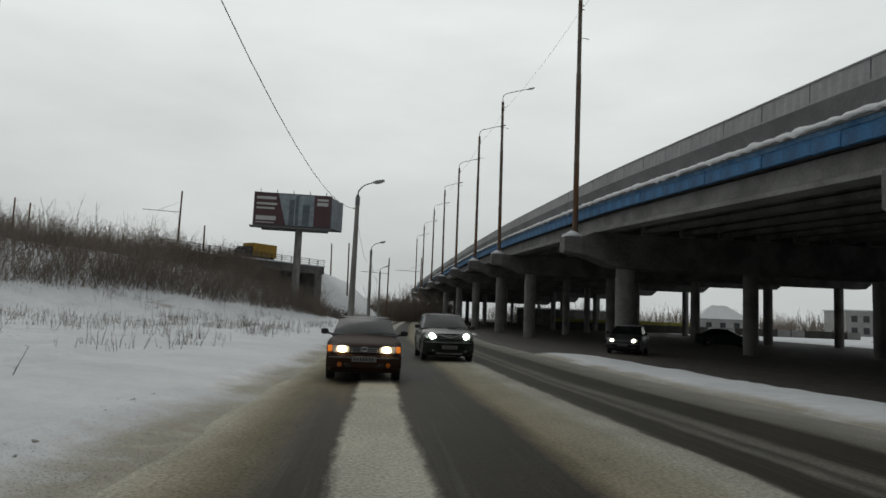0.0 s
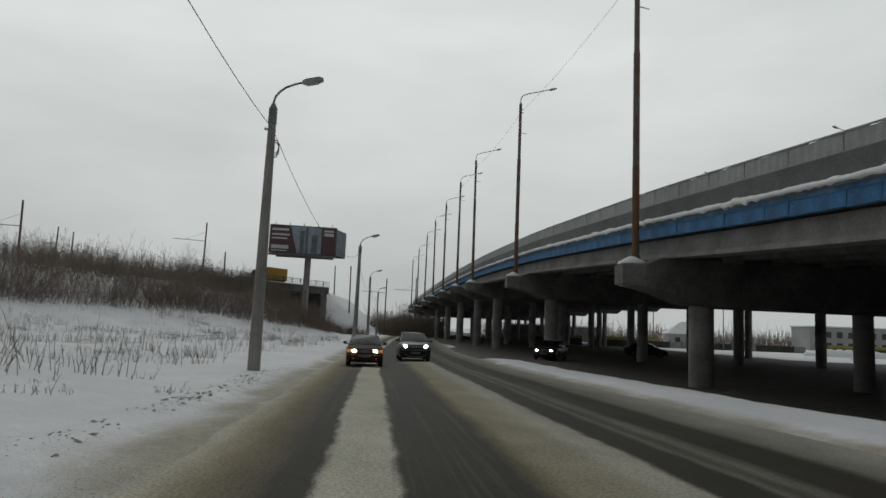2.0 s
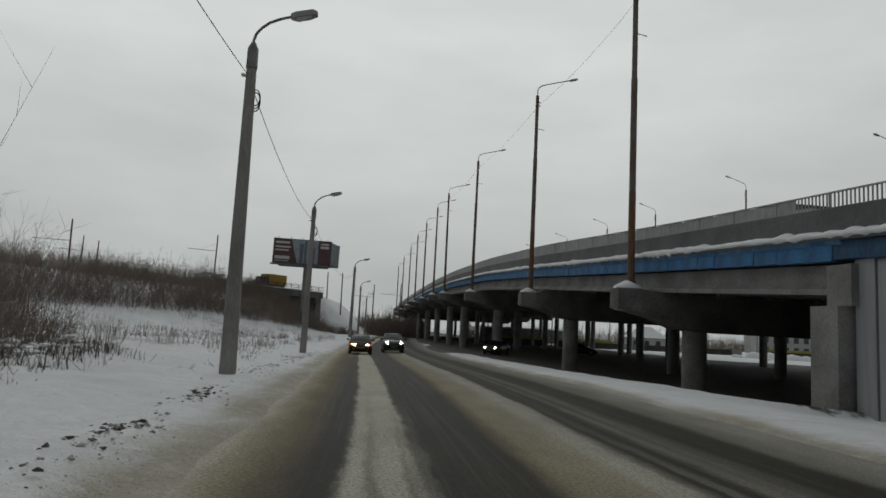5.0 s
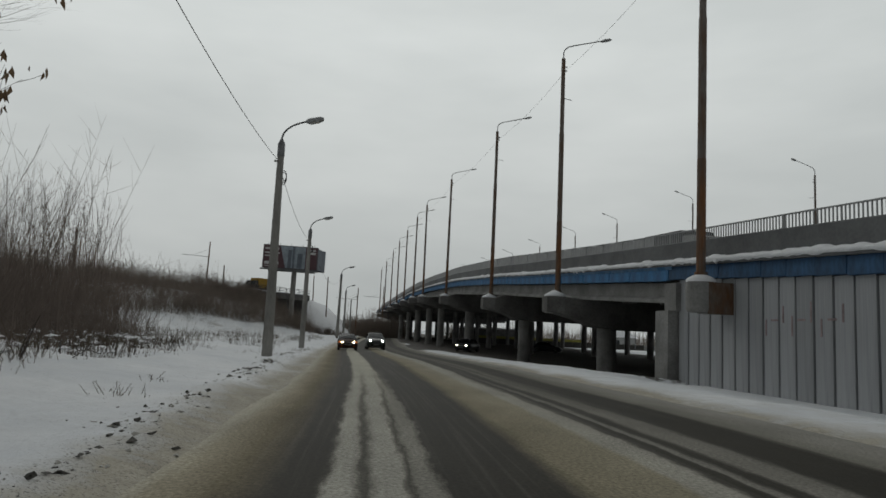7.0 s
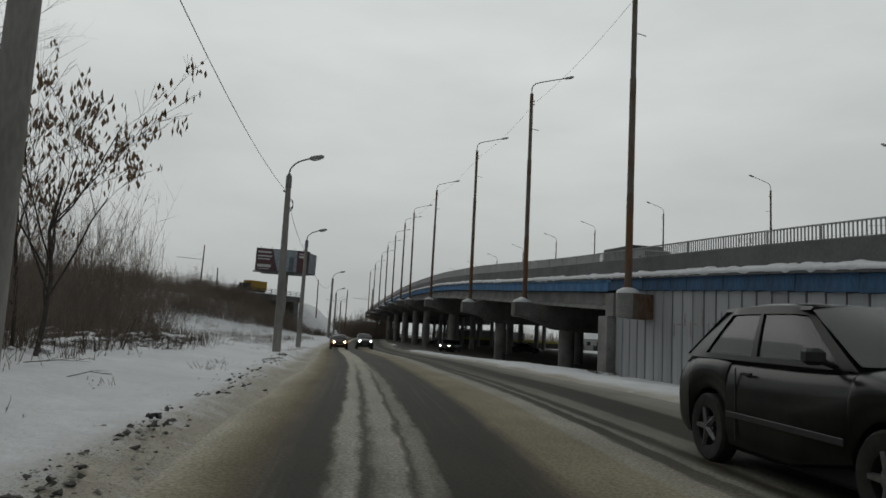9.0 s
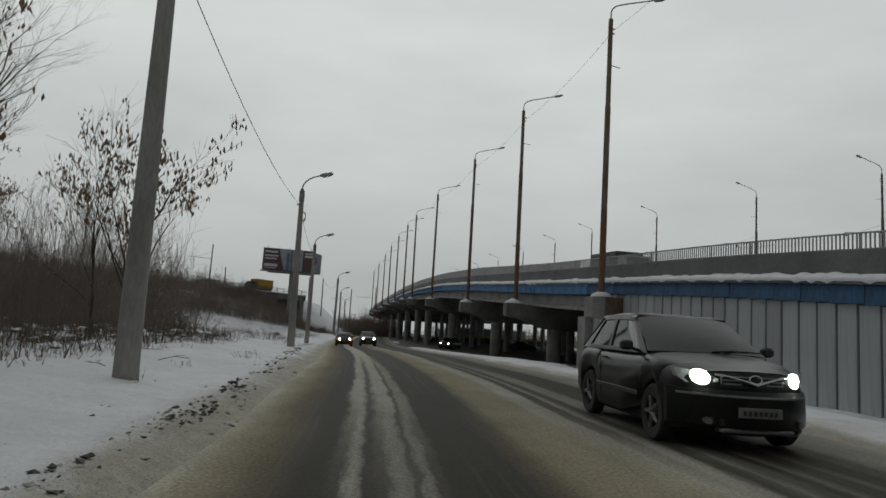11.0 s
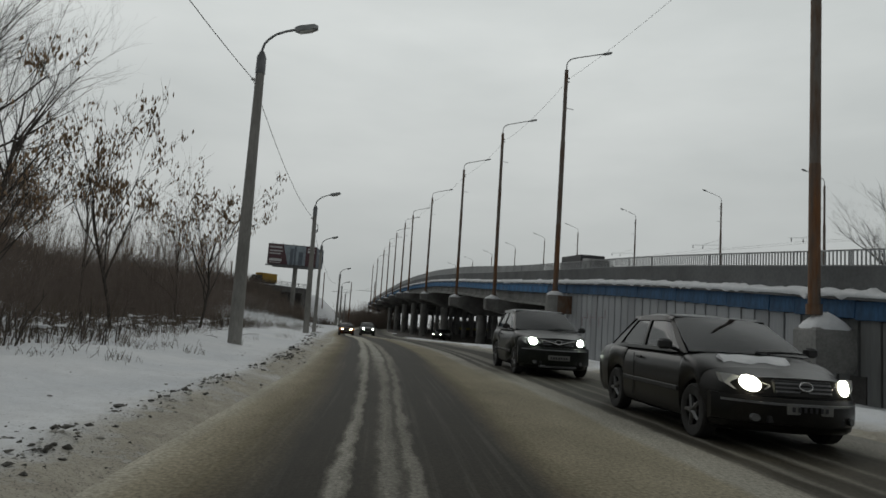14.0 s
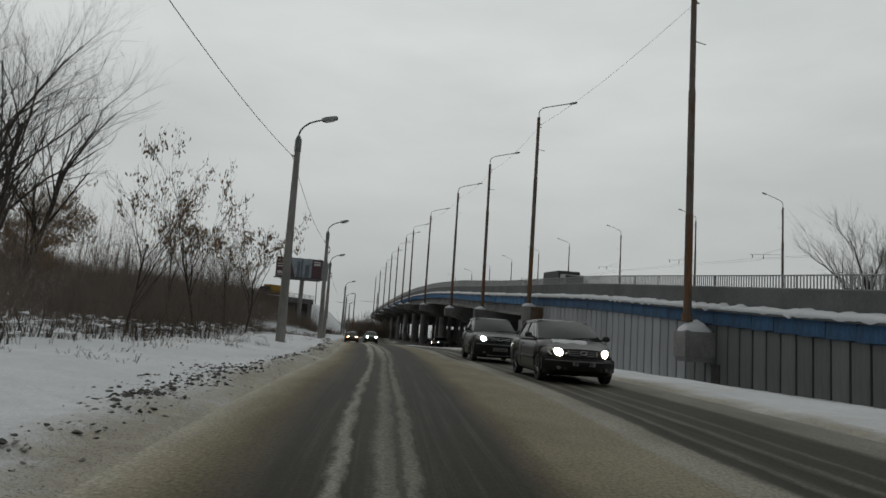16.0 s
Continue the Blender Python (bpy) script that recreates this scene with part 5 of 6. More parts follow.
# ---- billboard ----
bill = thing("billboard", "large maroon and pale blue billboard on a thick steel column", "billboard")
M_maroon = mat("maroon_print", (0.12, 0.062, 0.072), 0.5, var=0.15, scale=0.6, bump=0)
M_print = mat("pale_print", (0.36, 0.42, 0.47), 0.5, var=0.3, scale=0.5, fine=2, bump=0)
M_print2 = mat("grey_blue_print", (0.17, 0.2, 0.24), 0.5, var=0.3, scale=0.7, fine=2, bump=0)
M_white = mat("white_print", (0.62, 0.62, 0.62), 0.5, var=0.1, bump=0)
bc = Vector((-20.9, 108.0, 12.2))


def board(name, parent, x0, x1, z0, z1, y, m, label=""):
    return part(name, Geo().box(x0, x1, y - 0.01, y, z0, z1), m, parent, label)


fr = part("panel_box", Geo().box(-5.6, 5.4, 0.0, 0.5, 0.0, 4.75, 0.04), M_curb, bill, "grey board frame")
board("poster", fr, -5.45, 5.25, 0.12, 4.62, -0.01, M_maroon, "maroon poster with a pale picture")
pic = Geo().add([(x, -0.035, z) for x, z in ((-2.2, 4.6), (2.9, 4.6), (2.9, 0.14), (-1.0, 0.14))], [(0, 3, 2, 1)])
pic.add([(x, -0.025, z) for x, z in ((-2.2, 4.6), (2.9, 4.6), (2.9, 0.14), (-1.0, 0.14))], [(0, 1, 2, 3)])
part("picture", pic, M_print, fr, "pale blue picture")
for x0, x1, z1 in ((-0.6, 0.1, 3.9), (0.3, 0.75, 4.5), (1.3, 2.3, 3.2)):
    board("picture_block", fr, x0, x1, 0.2, z1, -0.045, M_print2)
for z0, z1, w1 in ((3.75, 4.15, 3.2), (2.95, 3.25, 3.4), (2.35, 2.6, 3.0), (0.75, 1.35, 3.3), (0.35, 0.5, 3.0)):
    board("text_bar", fr, -5.2, -5.2 + w1 * 0.85, z0, z1, -0.03, M_white, "pale bar of unreadable text")
for z0, z1 in ((3.9, 4.2), (3.2, 3.7)):
    board("text_bar", fr, 3.3, 4.9, z0, z1, -0.03, M_white, "pale bar of unreadable text")
side = Geo()
side.add([(5.42, 0.0, 0.1), (6.85, 3.8, 0.1), (6.85, 3.8, 4.3), (5.42, 0.0, 4.5), (5.32, 0.05, 0.1), (6.75, 3.85, 0.1), (6.75, 3.85, 4.3), (5.32, 0.05, 4.5)], [(0, 1, 2, 3), (7, 6, 5, 4), (0, 4, 5, 1), (1, 5, 6, 2), (2, 6, 7, 3), (3, 7, 4, 0)])
part("side_panel", side, M_print2, bill, "grey side panel of the board")
part("back_panel", Geo().box(-5.6, 6.8, 3.9, 4.05, 0.0, 4.5, 0.03), M_curb, bill)
part("catwalk", Geo().box(-5.9, 5.6, -0.9, 0.6, -0.35, -0.15, 0.03), M_steel, bill, "narrow catwalk under the board")
part("column", Geo().tube([(0.8, 1.6, -11.7), (0.8, 1.6, 0.2)], 0.52, 18), M_pole, bill, "thick steel column", smooth=True)
part("truss", Geo().box(-4.5, 5.0, 1.3, 1.9, -0.5, 0.0, 0.03), M_steel, bill)
for k in range(5):
    part("floodlight", Geo().tube([(-4.6 + 2.3 * k, -0.3, 4.7), (-4.6 + 2.3 * k, -0.9, 5.0), (-4.6 + 2.3 * k, -1.1, 4.95)], 0.05, 6), M_steel, bill)
bill.matrix_world = Matrix.Translation(bc) @ pose(0, 0, 0, 0, 0.6, 5)

# ---- road bridge behind, its snowy abutment, and the poles on it ----
over = thing("overpass", "old dark road overpass with a railing and a snow-covered abutment slope", "bridge")
OV = [(-41, 101), (-36, 112), (-23.6, 132.2)]


def along(line, d):
    for (ax, ay), (bx, by) in zip(line, line[1:]):
        seg = math.hypot(bx - ax, by - ay)
        if d <= seg:
            return ax + (bx - ax) * d / seg, ay + (by - ay) * d / seg, math.atan2(by - ay, bx - ax)
        d -= seg
    return bx, by, math.atan2(by - ay, bx - ax)


OVL = sum(math.hypot(b[0] - a[0], b[1] - a[1]) for a, b in zip(OV, OV[1:]))


def ov_strip(rows):
    rings = []
    for d in np.linspace(0, OVL, 24):
        x, y, a = along(OV, d)
        rings.append([(x + math.sin(a) * o, y - math.cos(a) * o, z) for o, z in rows])
    return Geo().loft(rings)


part("deck", ov_strip([(-5, 6.6), (-5, 7.9), (5, 7.9), (5, 6.6)]), M_conc_dark, over, "dark concrete deck")
part("snow_edge", ov_strip([(4.6, 7.9), (4.6, 8.05), (5.2, 8.05), (5.2, 7.85)]), M_snow, over)
for z in (8.35, 8.7, 9.0):
    part("rail", ov_strip([(5.0, z - 0.04), (5.0, z + 0.04), (5.1, z + 0.04), (5.1, z - 0.04)]), M_dark, over)
for d in np.arange(1, OVL, 2.2):
    x, y, a = along(OV, d)
    x, y = x + math.sin(a) * 5.05, y - math.cos(a) * 5.05
    part("rail_post", Geo().box(x - 0.06, x + 0.06, y - 0.06, y + 0.06, 7.85, 9.03), M_dark, over)
for k in (0.35, 0.6, 0.82):
    x, y, a = along(OV, OVL * k)
    for o in (-3.5, 0, 3.5):
        part("column", Geo().tube([(x + math.sin(a) * o, y - math.cos(a) * o, -1), (x + math.sin(a) * o, y - math.cos(a) * o, 6.7)], 0.45, 12), M_conc_dark, over, smooth=True)
x, y, a = along(OV, OVL - 1.2)
g = Geo()
g.add([(x + math.sin(a) * o + math.cos(a) * d, y - math.cos(a) * o + math.sin(a) * d, z) for z in (-1.4, 6.75) for o, d in ((-5.0, -0.9), (4.8, -0.9), (4.8, 0.9), (-5.0, 0.9))], [(3, 2, 1, 0), (4, 5, 6, 7), (0, 1, 5, 4), (1, 2, 6, 5), (2, 3, 7, 6), (3, 0, 4, 7)])
part("abutment", g, M_conc_dark, over, "dark concrete abutment under the end of the deck")
cone = Geo()
rings = []
for y0, k in ((129.5, 0.03), (131.5, 0.3), (134, 0.62), (136.5, 0.9), (138, 1.0), (150, 1.0), (176, 1.0)):
    ring = []
    for u in np.linspace(0, 1, 22):
        x0 = lerp(u, [0, 0.16, 0.3, 0.42, 1], [-28.5, -25.2, -22.8, -20.6, -9.6])
        z0 = lerp(u, [0, 0.16, 0.3, 0.42, 1], [-1.6, 1.6, 7.1, 7.3, -1.6])
        ring.append((x0 + 0.4 * noise.noise(Vector((u * 9, y0 * 0.3, 1))), y0, (z0 + 1.6) * k - 1.6 + 0.35 * noise.noise(Vector((u * 11, y0 * 0.4, 4)))))
    rings.append(ring)
cone.loft(rings, closed=False, caps=False)
solid("abutment_slope", cone, M_snow, "snow-covered conical abutment slope of the overpass", "embankment", True, kind="structure", angle=80)
box_truck("yellow truck driving along the old overpass", pose(-31.6, 120.2, 7.9, 0, 0, -33), (0.05, 0.05, 0.05), (0.45, 0.27, 0.03), 7.0, 2.4, 3.0, "yellow_truck")
POLES = [(-38.7, 112.4, 17.4, 7.9), (-36.5, 118, 13.0, 7.9), (-50.0, 79.0, 14.6, 6.0), (-70.0, 123.6, 17.0, 4.0), (-64.0, 118.0, 15.5, 4.0), (-16.0, 137.0, 13.0, 1.0), (-9.5, 150.0, 11.5, -1), (-3.0, 165.0, 13.0, -1.2), (-21.0, 150, 14.0, 6.0)]
for i, (x, y, zt, zb) in enumerate(POLES):
    t = thing("trolley_pole", "slim dark trolley-wire pole by the old overpass", "pole", "trolley-wire poles")
    part("mast", Geo().tube([(0, 0, zb - 1), (0, 0, zt)], [0.17, 0.12], 8), M_rust, t, smooth=True)
    if i in (0, 2, 3, 6, 7):
        part("cantilever", Geo().tube([(0, 0, zt - 3.2), (-5.6, 0, zt - 3.0)], 0.05, 6), M_steel, t)
        part("stay", Geo().tube([(0, 0, zt - 1.6), (-3.4, 0, zt - 3.05)], 0.02, 5), M_steel, t)
    t.matrix_world = pose(x, y, 0, 0.6 * math.sin(i), 0.8 * math.cos(i * 2), 0)

# ---- far side: buildings seen beneath the flyover ----
M_plaster = mat("pale_plaster", (0.42, 0.42, 0.41), 0.9, var=0.2, scale=0.3)
M_pane = mat("dark_window", (0.05, 0.055, 0.06), 0.2, var=0.3, scale=1, bump=0, spec=0.6)
M_yellow = mat("yellow_green_paint", (0.32, 0.30, 0.05), 0.6, var=0.3, scale=1)
b1 = thing("office_building", "long pale two-storey building with rows of dark windows", "building")
part("wall", Geo().box(0, 46, 0, 12, -2, 6.8, 0.05), M_plaster, b1)
part("roof", Geo().box(-0.4, 46.4, -0.4, 12.4, 6.8, 7.15, 0.05), M_snow, b1, "flat snow-covered roof")
for i in range(14):
    for z in (0.6, 3.8):
        wd = part("window", Geo().box(1.4 + 3.2 * i, 3.0 + 3.2 * i, -0.06, 0.04, z, z + 1.7), M_pane, b1)
        part("sill", Geo().box(1.3 + 3.2 * i, 3.1 + 3.2 * i, -0.14, 0.02, z - 0.1, z), M_conc, wd)
b1.matrix_world = pose(113, 196, -1.2, 0, 0, -4)
b2 = thing("house", "small house with a snow-covered hipped roof", "house")
part("wall", Geo().box(-5, 5, -4, 4, -1, 2.9, 0.04), M_plaster, b2)
part("roof", Geo().loft([[(-5.7, -4.7, 2.8), (5.7, -4.7, 2.8), (5.7, 4.7, 2.8), (-5.7, 4.7, 2.8)], [(-1.6, -0.2, 5.9), (1.6, -0.2, 5.9), (1.6, 0.2, 5.9), (-1.6, 0.2, 5.9)]]), M_snow, b2, "hipped roof under snow")
for x in (-3, 0, 3):
    part("window", Geo().box(x - 0.6, x + 0.6, -4.06, -3.95, 0.7, 2.0), M_pane, b2)
b2.matrix_world = pose(66, 168, -1.0, 0, 0, -10)
b3 = thing("shed", "low dark shed with a snowy roof", "shed")
part("wall", Geo().box(0, 24, 0, 8, -1, 3.6, 0.04), M_conc_dark, b3)
part("roof", Geo().box(-0.3, 24.3, -0.3, 8.3, 3.6, 3.9, 0.04), M_snow, b3)
b3.matrix_world = pose(20, 172, -1.1, 0, 0, -6)
M_fence = mat("dark_fence_panel", (0.06, 0.058, 0.052), 0.85, var=0.4, scale=0.8, random_by=0.2)
M_fence_pale = mat("pale_fence_slab", (0.3, 0.3, 0.29), 0.9, var=0.3, scale=0.6, random_by=0.12)
for x, y, l, yellow in ((21, 131, 12, True), (33, 129, 13, True), (47, 134, 30, False), (78, 127, 20, True), (99, 128, 34, False)):
    f = thing("fence", "dark panel fence topped by a yellow-green band" if yellow else "low fence of pale and dark panels", "fence", "fences by the far road")
    base = Geo().box(0.03, 2.42, 0, 0.16, -0.5, 1.05, 0.02)
    panel_me = base.mesh("fence_panel", M_fence)
    pale_me = base.mesh("fence_panel", M_fence_pale)
    for k in range(int(l / 2.5)):
        ob = part("fence_panel", pale_me if not yellow and k % 5 in (1, 2) else panel_me, None, f)
        ob.location = (2.5 * k, 0, 0)
        part("post", Geo().box(2.5 * k - 0.07, 2.5 * k + 0.07, -0.04, 0.2, -0.5, 1.3, 0.015), M_fence, f)
    if yellow:
        part("band", Geo().box(0, 2.5 * int(l / 2.5), -0.05, 0.21, 1.06, 1.62, 0.03), M_yellow, f, "yellow-green painted band")
    f.matrix_world = pose(x, y, -1.0, 0, 0, -2)
for x, y, h in ((30.5, 122, 9.5), (47.5, 138, 9.0), (84, 140, 9.0), (58, 128, 8.0)):
    t = thing("street_lamp", "slim grey street lamp by the far road", "street lamp", "lamps by the far road")
    part("mast", Geo().tube([(0, 0, -0.5), (0, 0, h)], [0.13, 0.08], 8), M_steel, t, smooth=True)
    part("arm", Geo().tube([(0, 0, h - 0.05), (0.15, 0, h + 0.25), (1.1, 0, h + 0.4)], 0.05, 6), M_steel, t, smooth=True)
    part("lamp_head", Geo().box(0.9, 1.6, -0.12, 0.12, h + 0.34, h + 0.5, 0.03), M_lamp, t)
    t.matrix_world = pose(x, y, -1.1, 0, 0, 0 if x > 50 else 180)
g = Geo()
for k in range(46):
    x, y = 64 + 40 * ((k * 0.618) % 1), 96 + 14 * ((k * 0.382) % 1)
    r = 0.6 + 0.9 * ((k * 0.77) % 1)
    g.loft([[(x + r * q * math.cos(a) * (1 + 0.2 * math.sin(3 * a + k)), y + r * q * math.sin(a), -1.3 + r * z) for a in np.linspace(0, 2 * math.pi, 11)[:-1]] for q, z in ((1.2, 0), (1.0, 0.5), (0.6, 0.85), (0.15, 1.0))])
solid("snow_heaps", g, M_snow, "heaps of ploughed snow beyond the flyover", "snow heap", True, kind="stuff", angle=80)

# ---- vegetation ----
M_bark = mat("dark_bark", (0.085, 0.073, 0.063), 0.9, var=0.4, scale=4, bump=0.3)
M_twig_far = mat("grey_brown_twig", (0.27, 0.222, 0.186), 0.9, var=0.35, scale=0.5, bump=0)
M_twig = mat("brown_twig", (0.215, 0.172, 0.145), 0.9, var=0.35, scale=0.8, bump=0)
M_reed = mat("dry_reed", (0.135, 0.108, 0.076), 0.9, var=0.35, scale=0.8, bump=0)
M_seed = mat("dry_seed_cluster", (0.32, 0.215, 0.13), 0.85, var=0.4, scale=3, bump=0)
rng = np.random.default_rng(5)


def thin(g, a, b, r0, r1):
    """A three-sided twig."""
    g.seg.append((*a, *b, r0, r1))


def bush_mass(name, label, spots, h0, h1, r, twigs, m, lean=0.16, wide=0.16, clump=0.0):
    """Upright stems with side twigs, all of one thicket."""
    g = Geo()
    for x, y, z in spots:
        lot = noise.noise(Vector((x * 0.11, y * 0.11, 14))) + 0.6 * noise.noise(Vector((x * 0.4, y * 0.4, 21)))
        if clump and lot < -0.45 + 0.3 * rng.random():
            continue
        h = (1 + clump * lot) * rng.uniform(h0, h1) * (0.75 + 0.5 * rng.random() ** 3) * (1.0 + 0.55 * noise.noise(Vector((x * 0.16, y * 0.16, 5))) + 0.3 * noise.noise(Vector((x * 0.55, y * 0.55, 9))))
        p = np.array((x, y, z - 0.1))
        d = np.array((rng.normal(0, lean), rng.normal(0, lean), 1.0))
        m1 = p + d * h * 0.5
        d2 = d + np.array((rng.normal(0, 0.1), rng.normal(0, 0.1), 0))
        tip = m1 + d2 * h * 0.5
        thin(g, p, m1, r, r * 0.7)
        thin(g, m1, tip, r * 0.7, r * 0.2)
        for _ in range(twigs):
            t = rng.uniform(0.25, 0.95)
            a = p + (m1 - p) * (t * 2) if t < 0.5 else m1 + (tip - m1) * (t * 2 - 1)
            thin(g, a, a + np.array((rng.normal(0, wide), rng.normal(0, wide), rng.uniform(0.15, 0.5))) * h * 0.5 * (1.1 - t * 0.5), r * 0.45, r * 0.15)
    return solid(name, g, m, label, "shrubs", kind="stuff")


def brush_front(y):
    return smooth_lerp(y, [-60, -46, -38, -28, -16, -6, 6, 20, 40, 60, 80, 100, 125], [-6.5, -5.4, -4.7, -5.1, -5.9, -6.7, -13, -28, -33, -30, -24, -19, -15])


# the thicket begins this high up the slope; below it lies open snow
SLOPE_Y, SLOPE_Z = [24, 34, 80, 100, 112], [0.85, 1.7, 1.7, 0.2, -0.6]


def scatter(count, y0, y1, d0, d1, power=1.0):
    y = rng.uniform(y0, y1, count)
    x = brush_front(y) - (d0 + (d1 - d0) * rng.random(count) ** power)
    keep = np.array([noise.noise(Vector((a * 0.35, b * 0.35, 3))) for a, b in zip(x, y)]) > -0.32
    x, y = x[keep], y[keep]
    z = land(x, y)[0]
    keep = (y < 24) | (z > np.interp(y, SLOPE_Y, SLOPE_Z))
    return list(zip(x[keep], y[keep], z[keep]))


bush_mass("thicket", "dense dark brown leafless thicket beside the road", scatter(9500, -58, 22, 0.3, 9.5, 0.8), 1.45, 2.5, 0.009, 7, M_twig, 0.34, 0.34, 0.4)
bush_mass("thicket", "tall thin bare saplings rising from the thicket", scatter(1300, -56, 16, 1.5, 10.0), 2.6, 4.6, 0.010, 9, M_twig, 0.1)
bush_mass("thicket", "tall dense bare saplings crowding the thicket's edge", scatter(620, -30, -9, 0.6, 6.5), 3.0, 5.0, 0.012, 13, M_twig, 0.12)
bush_mass("dry_weeds", "dark broken stems standing in the snow", scatter(800, -58, 20, -1.1, 1.8), 0.25, 0.7, 0.022, 2, M_bark, 0.16)
bush_mass("dry_weeds", "dry pale weeds poking through the snow", scatter(4200, -58, 45, -0.9, 2.4), 0.3, 0.95, 0.007, 4, M_reed, 0.3)
bush_mass("dry_weeds", "bent tangled stalks half buried in snow", scatter(1500, -58, 10, -1.5, 1.5), 0.25, 0.55, 0.006, 6, M_twig, 0.42)
reeds = []
for _ in range(760):
    cy = rng.uniform(8, 92)
    cx = -6.2 - rng.random() * 42 - 0.05 * cy
    if noise.noise(Vector((cx * 0.2, cy * 0.1, 8))) < -0.15:
        continue
    reeds += [(cx + rng.normal(0, 0.45), cy + rng.normal(0, 0.6)) for _ in range(rng.integers(3, 22))]
reeds = np.array(reeds)
bush_mass("dry_weeds", "clumps of dry reeds standing in the snowfield", list(zip(reeds[:, 0], reeds[:, 1], land(reeds[:, 0], reeds[:, 1])[0])), 0.3, 0.95, 0.0095, 4, M_reed, 0.2)
pts = []
for k in range(15000):
    y1 = rng.uniform(20, 124)
    x1 = float(smooth_lerp(y1, [20, 40, 79, 112, 124], [-52, -52, -42, -31, -29])) + 12 * (0.5 - rng.random()) * 2.3 + 3
    pts.append((x1, y1))
pts = np.array(pts)
pz = land(pts[:, 0], pts[:, 1])[0]
keep = pz > np.interp(pts[:, 1], SLOPE_Y, SLOPE_Z)
pts, pz = pts[keep], pz[keep]
bush_mass("thicket", "dark leafless thicket on the slope of the old embankment", list(zip(pts[:, 0], pts[:, 1], pz)), 1.5, 3.2, 0.024, 8, M_twig_far, 0.38, 0.34, 0.7)
up = (pz > 3.2) & (pts[:, 1] > 74) & (pts[:, 1] < 100)
bush_mass("thicket", "tall leafless scrub along the top of the embankment", list(zip(pts[up, 0], pts[up, 1], pz[up]))[::4], 2.6, 4.4, 0.026, 7, M_twig_far, 0.2)
tufts = []
for _ in range(60):
    cy = rng.uniform(-58, 10)
    cx = float(road_left(cy)) - rng.uniform(1.6, 4.6)
    tufts += [(cx + rng.normal(0, 0.14), cy + rng.normal(0, 0.2)) for _ in range(rng.integers(4, 22))]
tufts = np.array(tufts)
bush_mass("dry_weeds", "small tufts of dry weeds in the open snow", list(zip(tufts[:, 0], tufts[:, 1], land(tufts[:, 0], tufts[:, 1])[0])), 0.1, 0.3, 0.006, 7, M_reed, 0.4)
bush_mass("thicket", "dark leafless thicket at the foot of the embankment", scatter(9500, 18, 122, -1, 9), 1.1, 2.7, 0.02, 7, M_twig_far, 0.36, 0.34, 0.7)
spots = np.concatenate([np.stack([rng.uniform(-31, -11, 900), rng.uniform(126.6, 128.6, 900)], -1), np.stack([rng.uniform(-38, -26.5, 1400), rng.uniform(119, 128, 1400)], -1)])
bush_mass("thicket", "low dark brush at the foot of the abutment slope", [(a, b, float(z)) for (a, b), z in zip(spots[:900], land(spots[:900, 0], spots[:900, 1])[0])], 1.4, 2.1, 0.035, 5, M_twig, 0.3)
bush_mass("thicket", "leafless brush filling the space beneath the old overpass", [(a, b, float(z)) for (a, b), z in zip(spots[900:], land(spots[900:, 0], spots[900:, 1])[0])], 2.6, 5.2, 0.03, 6, M_twig_far, 0.22)
spots = []
for _ in range(2600):
    x, y, a = along(OV, rng.uniform(0, OVL * 0.84))
    o = rng.uniform(5.2, 10.5)
    spots.append((x + math.sin(a) * o, y - math.cos(a) * o))
spots = np.array(spots)
bush_mass("thicket", "dark tangled brush growing up against the old overpass", [(a, b, float(z)) for (a, b), z in zip(spots, land(spots[:, 0], spots[:, 1])[0])], 1.8, 3.4, 0.028, 7, M_twig_far, 0.24)
# far woods and hedges
pts = np.concatenate([np.stack([rng.uniform(-13, 4, 2600), rng.uniform(150, 190, 2600)], -1), np.stack([rng.uniform(20, 230, 5200), rng.uniform(205, 260, 5200)], -1), np.stack([rng.uniform(-170, -40, 4200), rng.uniform(150, 240, 4200)], -1)])
bush_mass("far_woods", "distant band of bare trees on the horizon", [(a, b, -1.2 if a > -20 else 1.0) for a, b in pts], 3.0, 6.5, 0.07, 4, M_twig_far, 0.15)


